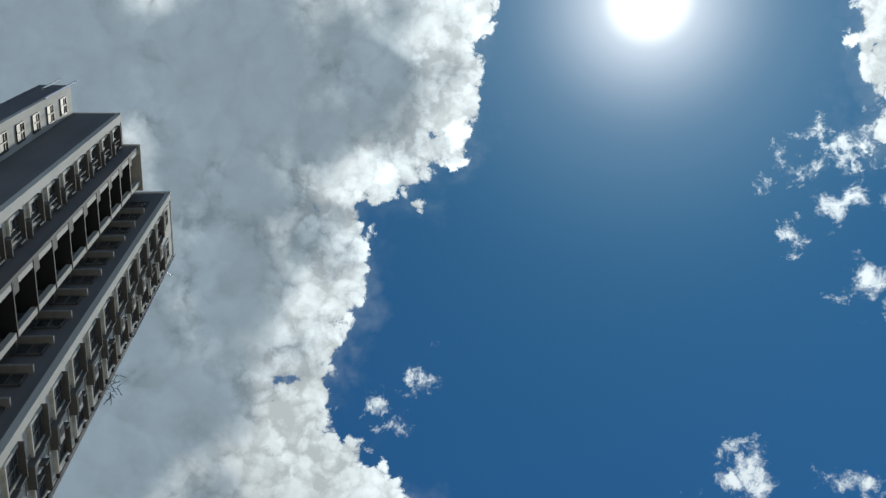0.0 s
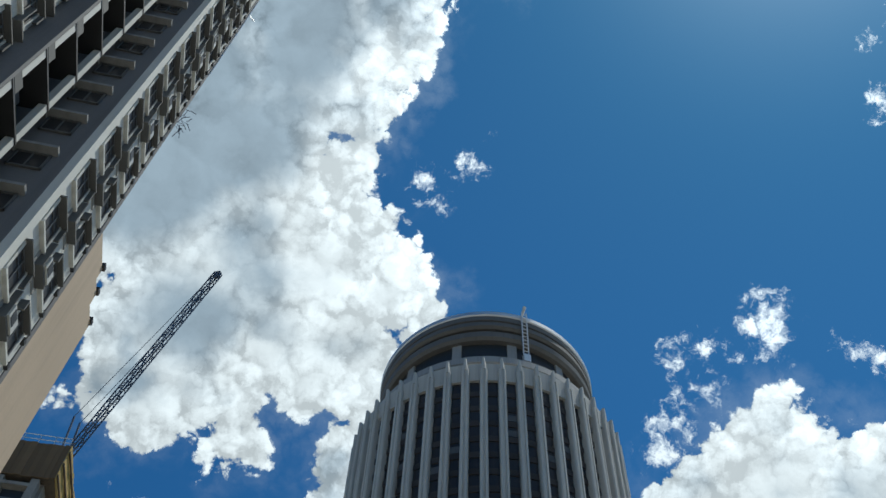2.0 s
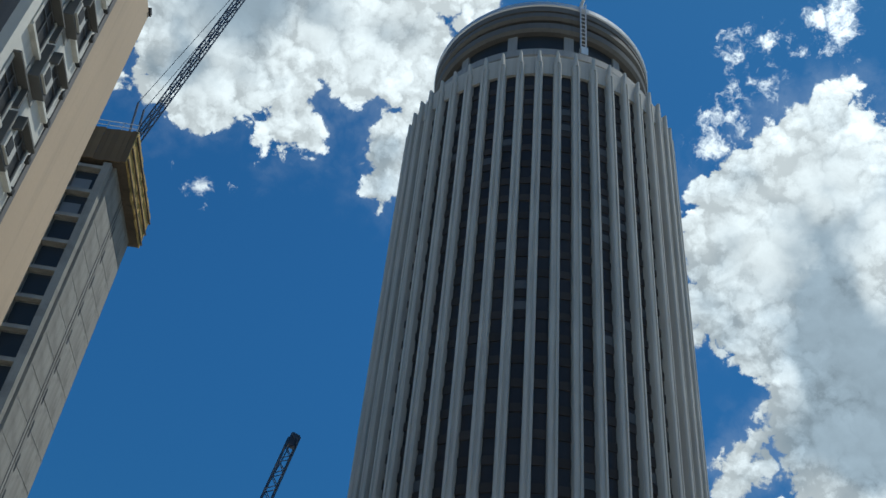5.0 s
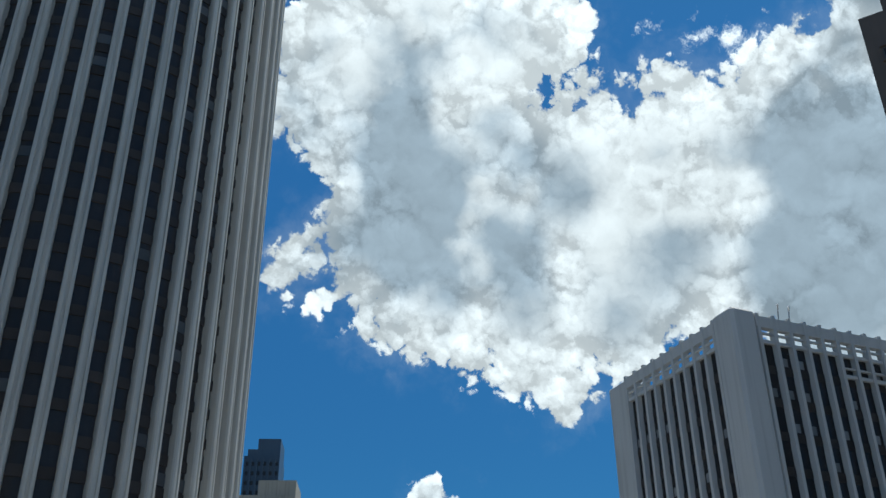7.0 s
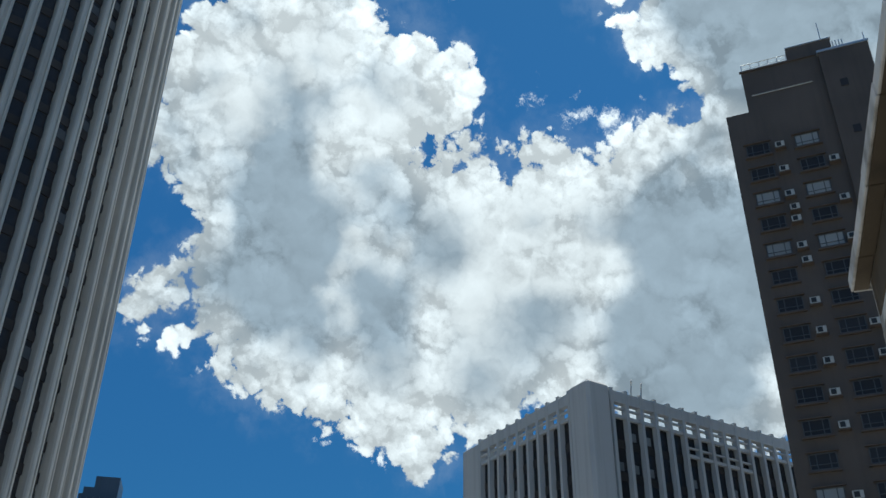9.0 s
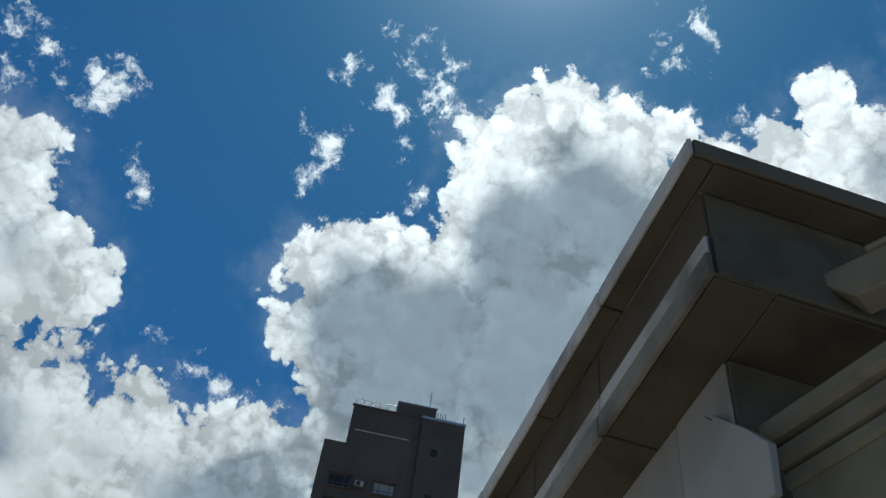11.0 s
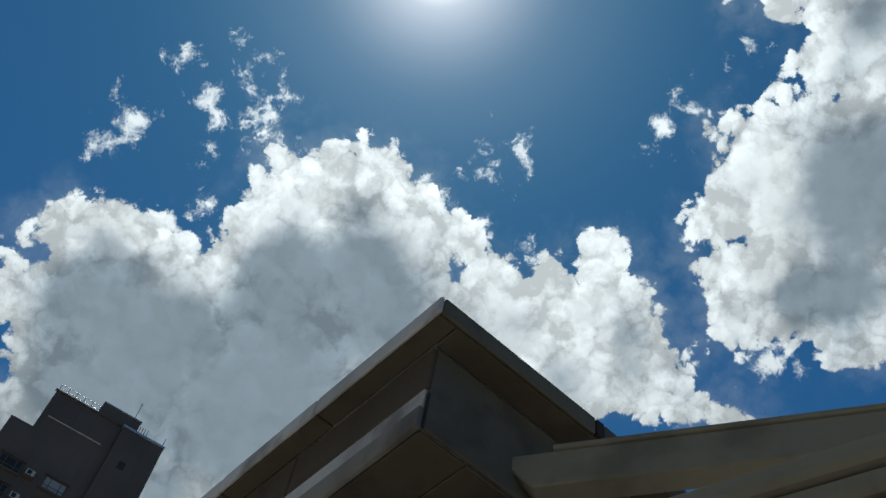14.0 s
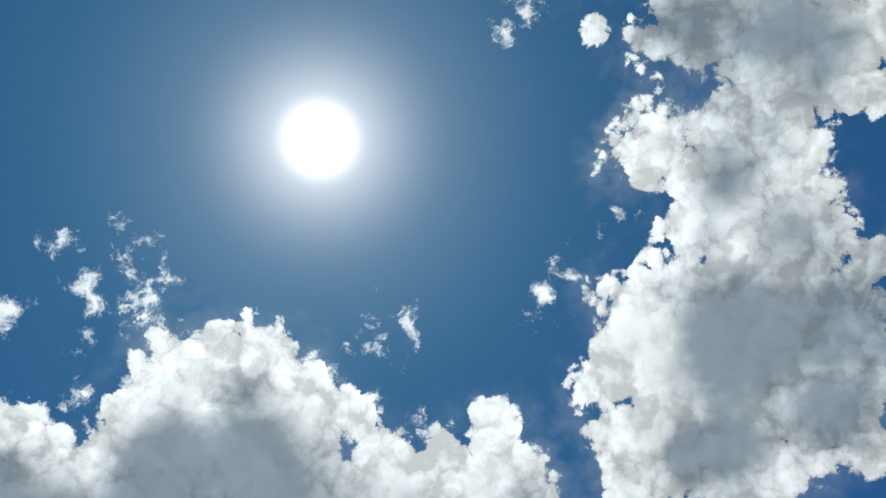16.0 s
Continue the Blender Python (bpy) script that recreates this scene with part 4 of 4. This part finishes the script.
def luffing_crane(label, base, foot, tip, wide, bays, r):
    c = thing("luffing_crane", label, "crane", Matrix.Translation((base[0], base[1], foot)), group="cranes on the building site")
    rel = lambda p: Vector(p) - Vector((base[0], base[1], foot))
    bm = bmesh.new()
    lattice(bm, rel((base[0], base[1], foot)), rel(base), wide * 1.3, max(6, int((base[2] - foot) / 2.5)), r * 1.2)
    part("mast", bm, STEEL, c)
    bm = bmesh.new()
    lattice(bm, rel(base), rel(tip), wide, bays, r)
    part("jib", bm, STEEL, c, "slim lattice jib")
    bm = bmesh.new()
    d = (Vector(tip) - Vector(base)).normalized()
    box(bm, -wide * 0.35, -wide * 0.45, -wide * 1.2, wide * 0.35, wide * 0.45, wide * 0.3)
    for v in bm.verts:
        v.co = d.to_track_quat("Z", "Y").to_matrix() @ v.co + rel(tip)
    part("jib_head", bm, STEEL, c, "dark sheave head")
    bm = bmesh.new()
    side = Vector((-d.y, d.x, 0)).normalized()
    back = rel(base) + Vector((-d.x * 9, -d.y * 9, 6))
    for s in (-0.5, 0.5):
        rod(bm, rel(base) + side * s - Vector((d.x, d.y, 0)) * 3 + Vector((0, 0, 7)), rel(tip) + side * s * 0.6, r * 0.45, 4)
        rod(bm, rel(base) + side * s, rel(base) + side * s - Vector((d.x, d.y, 0)) * 3 + Vector((0, 0, 7)), r * 1.4, 5)
    part("luffing_rope", bm, STEEL, c, "thin luffing ropes and frame")


luffing_crane("slim dark luffing crane on the unfinished tower", (-38.0, 64.5, 68.0), 62.9, (-29.2, 61.2, 96.9), 0.65, 30, 0.085)
luffing_crane("distant blue-grey luffing crane", (-35.0, 113.5, 34.0), 0.0, (-29.2, 116.8, 67.0), 1.3, 28, 0.11)


# ---------------------------------------------------------------- square finned office block
LOW = Matrix.Translation((62.4 + 0.65, 67.6 + 0.3, 0)) @ Matrix.Rotation(radians(-1.5), 4, "Z")   # x along the south face, y along the west face


def finned_block():
    b = thing("finned_office", "pale square office block with tall fins and dark glazing", "building", LOW)
    H, B = 43.1, 2.0
    LX, LY = 46.0, 23.1
    part("body", boxes((0.42, 0.42, 0, LX, LY, H - 3.0)), GLASS, b, "dark glazing behind the fins")
    part("corner_pier", boxes((-0.35, -0.35, 0, 2.7, 2.95, H + 0.25)), WHITE_STONE, b, "broad pale corner pier", bevel=0.35)
    part("end_pier", boxes((-0.2, 19.7, 0, 3.0, 23.1, H - 0.5)), WHITE_STONE, b, "pale end pier", bevel=0.1)
    part("end_pier", boxes((LX - 3, -0.2, 0, LX, 3.0, H - 0.2)), WHITE_STONE, b, "pale end pier", bevel=0.1)
    part("parapet", boxes((-0.15, 2.95, H - 1.5, 0.5, 19.7, H - 0.3)), WHITE_STONE, b, "pale parapet beam")
    part("parapet", boxes((2.7, -0.15, H - 1.5, LX - 3, 0.5, H - 0.3)), WHITE_STONE, b, "pale parapet beam")
    bm = bmesh.new()
    prism(bm, [(-0.27, -0.18), (0.27, -0.18), (0.27, 0.5), (-0.27, 0.5)], 0, H)
    for v in bm.verts:
        if v.co.y < 0:
            v.co.x *= 0.7
    fin = mesh_of("fin", bm, WHITE_STONE)
    sill = mesh_of("spandrel", boxes((-0.75, 0.37, 0, 0.75, 0.44, 0.9)), SPANDREL)
    bars = mesh_of("louvre", boxes((-0.75, -0.05, -0.55, 0.75, 0.30, -0.20), (-0.75, -0.05, 0.42, 0.75, 0.25, 0.60)), WHITE_STONE)
    blind = mesh_of("blind", boxes((-0.45, 0.385, 1.0, 0.3, 0.43, 1.9)), BLIND)
    rng = random.Random(8)
    west = Matrix.Rotation(radians(-90), 4, "Z")
    A = 1.84   # bay width on the west face
    places = [Matrix.Translation((0, 3.05 + i * A, 0)) @ west for i in range(10)] + [Matrix.Translation((3.0 + i * B, 0, 0)) for i in range(20)]
    for n, m in enumerate(places):
        piece("fin", fin, b, m)
        if n == 9 or n == 29:
            continue
        mid = m @ Matrix.Translation(((-A if n < 10 else B) / 2, 0.0, 0))
        piece("louvre", bars, b, mid @ Matrix.Translation((0, 0, H - 2.6)))
        for k in range(9):
            piece("spandrel", sill, b, mid @ Matrix.Translation((0, 0, H - 6.2 - k * 3.4)))
            if rng.random() < 0.18:
                piece("blind", blind, b, mid @ Matrix.Translation((0, 0, H - 6.2 - k * 3.4)))
    for k in range(5):
        piece("louvre", bars, b, Matrix.Translation((14.0 + 2 * k, 0, H - 4.9)))
    # small lamps on the roof edge
    bm = bmesh.new()
    for x in (6.0, 7.4):
        rod(bm, (x, 0.2, H - 0.3), (x, 0.0, H + 1.0), 0.06, 5)
        rod(bm, (x, 0.0, H + 1.0), (x - 0.4, -0.5, H + 1.3), 0.1, 5)
    part("roof_lamp", bm, RIM_METAL, b, "small roof floodlight arms")


finned_block()


# ---------------------------------------------------------------- dark brown apartment tower
BROWN = Matrix.Translation((66.2 + 0.5, 47.9 + 0.2, 0)) @ Matrix.Rotation(radians(90 - 146.0), 4, "Z")   # x along the front, front faces -y


def brown_tower():
    b = thing("brown_tower", "dark brown tiled apartment tower with window air conditioners", "building", BROWN)
    H = 65.9
    part("wall", boxes((0, 0, 0, 14.6, 15, H)), BROWN_TILE, b)
    part("upper_wall", boxes((2.26, 0.02, H, 14.6, 12, 71.2)), BROWN_TILE, b)
    part("stair_house", boxes((7.0, 0.6, 71.2, 11.4, 5, 73.4)), BROWN_TILE, b)
    part("side_bay", boxes((9.9, -0.5, 0, 14.6, 0.0, 70.9)), BROWN_TILE, b, "plain projecting bay")
    part("ledge", boxes((2.1, -0.14, 71.1, 9.9, 0.1, 71.28)), BROWN_TILE, b, "thin brown roof ledge")
    part("pipe_run", boxes((2.9, -0.1, H + 1.9, 8.8, 0.0, H + 1.98)), AIRCON, b, "thin pale pipe")
    part("coping", boxes((9.8, -0.6, 70.9, 14.7, 0.2, 71.15), (7.0, 0.5, 73.4, 11.5, 0.9, 73.5)), RIM_METAL, b, "bright roof edge flashing")
    bm = bmesh.new()
    for i in range(6):
        rod(bm, (2.4 + i * 0.9, 0.2, 71.2), (2.4 + i * 0.9, 0.2, 72.3), 0.04, 4)
    rod(bm, (2.4, 0.2, 72.3), (6.9, 0.2, 72.3), 0.04, 4)
    rod(bm, (2.4, 0.2, 71.75), (6.9, 0.2, 71.75), 0.03, 4)
    part("roof_rail", bm, RIM_METAL, b, "thin roof rail")
    for i in range(4):
        bm = bmesh.new()
        rod(bm, (11.6 + i * 0.3, 0.8, 71.2), (11.6 + i * 0.3, 0.8, 73.1), 0.05, 4)
        part("vent_pipe", bm, RIM_METAL, b)
    for x, y, z0, z1 in ((10.6, 1.0, 73.4, 76.2), (14.45, 0.0, 71.1, 72.6)):
        bm = bmesh.new()
        rod(bm, (x, y, z0), (x, y, z1), 0.05, 4)
        part("mast", bm, RIM_METAL, b, "thin mast")
    wins = mesh_of("window", boxes((0, -0.10, 0, 2.2, 0.0, 0.09), (0, -0.10, 1.31, 2.2, 0.0, 1.4), (0, -0.10, 0, 0.09, 0, 1.4), (2.11, -0.10, 0, 2.2, 0, 1.4), (0.55, -0.09, 0.09, 0.63, 0, 1.31),
                                   (1.6, -0.09, 0.09, 1.68, 0, 1.31), (0.09, -0.08, 0.42, 2.11, -0.01, 0.48)), FRAME)
    pane = mesh_of("pane", boxes((0.05, -0.045, 0.05, 2.15, 0.03, 1.35)), PANE)
    dark = mesh_of("pane", boxes((0.05, -0.045, 0.05, 2.15, 0.03, 1.35)), GLASS)
    sill = mesh_of("sill", boxes((-0.2, -0.32, -0.22, 2.4, 0.0, -0.06)), BROWN_TILE)
    lintel = mesh_of("lintel", boxes((-0.2, -0.28, 1.46, 2.4, 0.0, 1.58)), BROWN_TILE)
    unit = mesh_of("aircon", boxes((0, -0.55, 0, 0.85, -0.05, 0.62)), AIRCON)
    fan = mesh_of("grille", boxes((0.12, -0.58, 0.08, 0.55, -0.545, 0.54)), APT_DARK)
    shelf = mesh_of("shelf", boxes((-0.1, -0.6, -0.12, 0.95, 0.0, -0.03)), BROWN_TILE)
    rng = random.Random(21)
    bright = {(2, 0), (2, 1), (4, 0), (4, 1), (12, 0), (0, 1)}
    for k in range(20):
        z = 60.3 - k * 2.9
        for c, x in enumerate((1.3, 5.9)):
            m = Matrix.Translation((x, 0, z))
            win = piece("window", wins, b, m)
            piece("pane", pane if (k, c) in bright or rng.random() < 0.12 else dark, win, Matrix.Identity(4))
            piece("sill", sill, b, m)
            piece("lintel", lintel, b, m)
            for dz in ((0.0, 1.3) if rng.random() < 0.35 else (0.0,)):
                if rng.random() < 0.72:
                    a = Matrix.Translation((x + (2.75 if c == 0 else 2.55) + rng.uniform(-0.1, 0.1), 0, z + 0.2 + dz))
                    ac = piece("aircon", unit, b, a)
                    piece("grille", fan, ac, Matrix.Identity(4))
                    piece("shelf", shelf, b, a)
    small = mesh_of("small_window", boxes((11.2, -0.56, 0, 11.9, -0.49, 0.9)), GLASS)
    for k in range(8):
        piece("small_window", small, b, Matrix.Translation((0, 0, 66.0 - k * 5.8)))


brown_tower()


# ---------------------------------------------------------------- distant towers
def far_tower(name, label, m, wide, deep, high, wall, steps, rows, cols):
    b = thing(name, label, "building", m)
    part("wall", boxes((-wide / 2, 0, 0, wide / 2, deep, high)), wall, b)
    for x0, x1, z in steps:
        part("roof_block", boxes((x0, 0.4, high, x1, deep * 0.8, high + z)), wall, b)
    win = mesh_of("window", boxes((-0.6, -0.08, 0, 0.6, 0.1, 1.3)), APT_DARK)
    rib = mesh_of("rib", boxes((-0.25, -0.5, 0, 0.25, 0.1, high - 1)), wall)
    for c in range(cols):
        x = -wide / 2 + (c + 0.5) * wide / cols
        piece("rib", rib, b, Matrix.Translation((x - wide / cols / 2 + 0.4, 0, 0)))
        for k in range(rows):
            piece("window", win, b, Matrix.Translation((x, 0, high - 3.2 - k * 3.0)))


def bearing(az, r):
    return Matrix.Translation((0.6 + r * math.sin(radians(az)), 0.3 + r * math.cos(radians(az)), 0)) @ Matrix.Rotation(radians(-az - 8), 4, "Z")


far_tower("blue_tower", "distant blue-grey glass apartment tower", bearing(13.5, 300), 11, 14, 92.5, FAR_BLUE, ((-4.5, -1.5, 2.2), (-1.5, 5.5, 5.6)), 10, 6)
far_tower("cream_tower", "distant cream apartment block with a dark vent", bearing(13.9, 215), 13, 14, 58.0, FAR_CREAM, ((-1.8, 6.5, 3.4),), 9, 4)


# ---------------------------------------------------------------- stone pavilion with a stepped cornice
UX, VX = heading(50.1, 0), heading(139.6, 0)
PAV = Matrix((( UX.x, -VX.x, 0, 3.55), (UX.y, -VX.y, 0, 0.505), (0, 0, 1, 0), (0, 0, 0, 1)))   # x along the long side, -y along the short side
PAV = PAV.to_3x3().normalized().to_4x4()
PAV.translation = (3.55, 0.505, 0)
EAVE = 6.6


def pavilion():
    p = thing("stone_pavilion", "weathered stone-clad pavilion with a stepped cornice", "pavilion", PAV)
    L, W = 6.82, 2.7
    P = 1.2
    i1, i2 = 0.175, 0.575   # set-backs of frieze and wall on the long side
    j1, j2 = 0.245, 0.83    # the same on the short side
    z1, zp, z2 = EAVE - 0.15, EAVE - 0.54, EAVE - 0.90
    part("cornice_core", boxes((0.03, -W, z1 + 0.03, L - 0.03, -0.03, EAVE - 0.01)), PANEL, p)
    part("frieze_core", boxes((j1 + 0.03, -2.7, z2 + 0.03, L - i1, -i1 - 0.03, z1 + 0.03)), PANEL, p)
    part("wall", boxes((j2, -2.7, 0, L - i2, -i2, z2 + 0.03)), PANEL, p, "pale stained panel wall")
    part("roof", boxes((0.05, -W, EAVE - 0.01, L - 0.05, -0.05, EAVE + 0.03)), STONE, p)
    rng = random.Random(3)

    def run(name, x0, x1, y0, y1, za, zb, mat, first=None):
        """Slabs along the long side with open joints."""
        x = x0
        step = first or P
        while x < x1 - 0.05:
            e = min(x + step, x1)
            dz, dy = rng.uniform(-0.004, 0.004), rng.uniform(-0.005, 0.005)
            part(name, boxes((x + 0.006, y0 + dy, za + dz, e - 0.006, y1 + dy, zb + dz)), mat, p, bevel=0.008)
            x, step = e, P

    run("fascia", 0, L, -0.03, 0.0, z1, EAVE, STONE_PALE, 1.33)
    # soffits and upper frieze strip carry the cornice's shade in their brown
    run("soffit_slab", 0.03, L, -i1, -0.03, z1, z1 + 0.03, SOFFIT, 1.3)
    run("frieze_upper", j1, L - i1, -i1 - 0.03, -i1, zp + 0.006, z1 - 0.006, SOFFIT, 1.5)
    run("frieze_middle", j1 + 0.02, L - i1, -i1 - 0.03, -i1 - 0.004, z2 + 0.19, zp, STONE_PALE, 1.5)
    run("frieze_lower", j1, L - i1, -i1 - 0.03, -i1 + 0.014, z2, z2 + 0.18, STONE_STAINED, 1.5)
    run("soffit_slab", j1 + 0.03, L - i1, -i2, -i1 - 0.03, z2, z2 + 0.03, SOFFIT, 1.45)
    run("wall_panel", j2, L - i2, -i2, -i2 + 0.025, z2 - 0.9, z2 - 0.006, PANEL, 0.62)
    run("wall_panel", j2, L - i2, -i2, -i2 + 0.025, z2 - 2.5, z2 - 0.91, PANEL, 1.1)
    # short side, its shade put into the dark stone colour
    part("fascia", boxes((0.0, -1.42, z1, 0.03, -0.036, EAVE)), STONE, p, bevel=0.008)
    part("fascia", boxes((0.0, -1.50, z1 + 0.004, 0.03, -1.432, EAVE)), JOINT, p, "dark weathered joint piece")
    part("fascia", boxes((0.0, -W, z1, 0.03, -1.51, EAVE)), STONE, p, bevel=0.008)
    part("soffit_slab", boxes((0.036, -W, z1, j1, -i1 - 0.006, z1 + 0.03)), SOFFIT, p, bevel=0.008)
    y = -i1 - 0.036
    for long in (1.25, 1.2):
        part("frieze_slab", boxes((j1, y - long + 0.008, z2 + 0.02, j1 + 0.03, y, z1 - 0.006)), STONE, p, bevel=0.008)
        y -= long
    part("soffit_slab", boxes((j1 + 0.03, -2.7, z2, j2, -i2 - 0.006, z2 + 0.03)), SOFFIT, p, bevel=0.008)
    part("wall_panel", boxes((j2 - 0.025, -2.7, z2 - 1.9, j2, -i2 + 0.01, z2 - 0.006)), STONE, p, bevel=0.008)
    part("joint", boxes((j1 - 0.004, -i1 - 0.034, z2 + 0.02, j1 + 0.012, -i1 - 0.02, zp - 0.05)), JOINT, p, "dark open corner joint")
    # far end
    part("end_panel", boxes((L - 0.03, -W, z1, L, -0.03, EAVE)), STONE_PALE, p)
    part("end_panel", boxes((L - i1, -W, z2, L - i1 + 0.03, -i1, z1)), STONE_PALE, p)
    # loose panel hanging below the corner, with a gaping crack over it
    def sheet(outline, y0, y1):
        """A slab from an outline on the long side, given as distance along it and height."""
        bm = bmesh.new()
        back = [bm.verts.new((x, y0, z)) for x, z in outline]
        face = [bm.verts.new((x, y1, z)) for x, z in outline]
        bm.faces.new(back)
        bm.faces.new(face[::-1])
        for k in range(len(outline)):
            bm.faces.new((back[k - 1], face[k - 1], face[k], back[k]))
        return bm

    part("loose_panel", sheet([(0.97, 5.39), (0.65, 5.02), (0.5, 4.83), (0.53, 4.54), (0.92, 4.63), (1.01, 4.78), (0.98, 5.18)], -i2 + 0.03, -i2 + 0.075), PANEL, p, "pale cracked loose panel", bevel=0.006)
    part("crack", sheet([(1.12, 5.51), (0.74, 5.09), (0.62, 4.92), (0.77, 5.06)], -i2 + 0.02, -i2 + 0.032), JOINT, p, "dark gaping crack in the panel")


pavilion()


# ---------------------------------------------------------------- wall with coping and the beam above it
def edge_frame(origin, az):
    d = heading(az, 0)
    m = Matrix(((d.x, -d.y, 0, origin[0]), (d.y, d.x, 0, origin[1]), (0, 0, 1, origin[2]), (0, 0, 0, 1)))
    return m


def coped_wall():
    S = (4.55, 0.42, 0)
    Z = 3.66 + 1.6
    w = thing("coped_wall", "beige rendered wall with a moulded stone coping", "wall", edge_frame(S, 213.4), kind="structure")
    # local x along the wall, +y away from the street
    part("render", boxes((-0.25, 0.12, 0, 11.0, 0.5, Z - 0.42)), BEIGE, w)
    part("coping", boxes((-0.3, 0.0, Z - 0.15, 11.0, 0.6, Z)), BEIGE, w, "stone coping", bevel=0.03)
    part("moulding", boxes((-0.3, 0.05, Z - 0.30, 11.0, 0.5, Z - 0.16)), BEIGE, w, "moulded band", bevel=0.03)
    part("moulding", boxes((-0.3, 0.09, Z - 0.42, 11.0, 0.5, Z - 0.31)), BEIGE, w, "moulded band", bevel=0.02)
    part("slot", boxes((0.9, 0.095, Z - 1.0, 2.6, 0.13, Z - 0.86)), JOINT, w, "dark narrow slot")


coped_wall()


def stone_beam():
    o = PAV @ Vector((0.36, -0.84, EAVE - 0.90))
    b = thing("stone_beam", "long beige stone beam fixed to the pavilion", "beam", edge_frame((o.x, o.y, o.z), 198.5))
    bm = boxes((0.03, 0.0, 0.04, 9.0, 0.185, 0.32))
    for v in bm.verts:
        if v.co.x < 1 and v.co.z < 0.1:
            v.co.x += 0.24
    part("beam", bm, BEIGE, b, bevel=0.01)
    part("flange", boxes((0.40, -0.02, 0.32, 9.0, 0.225, 0.36)), BEIGE, b, "thin pale top flange", bevel=0.008)


stone_beam()
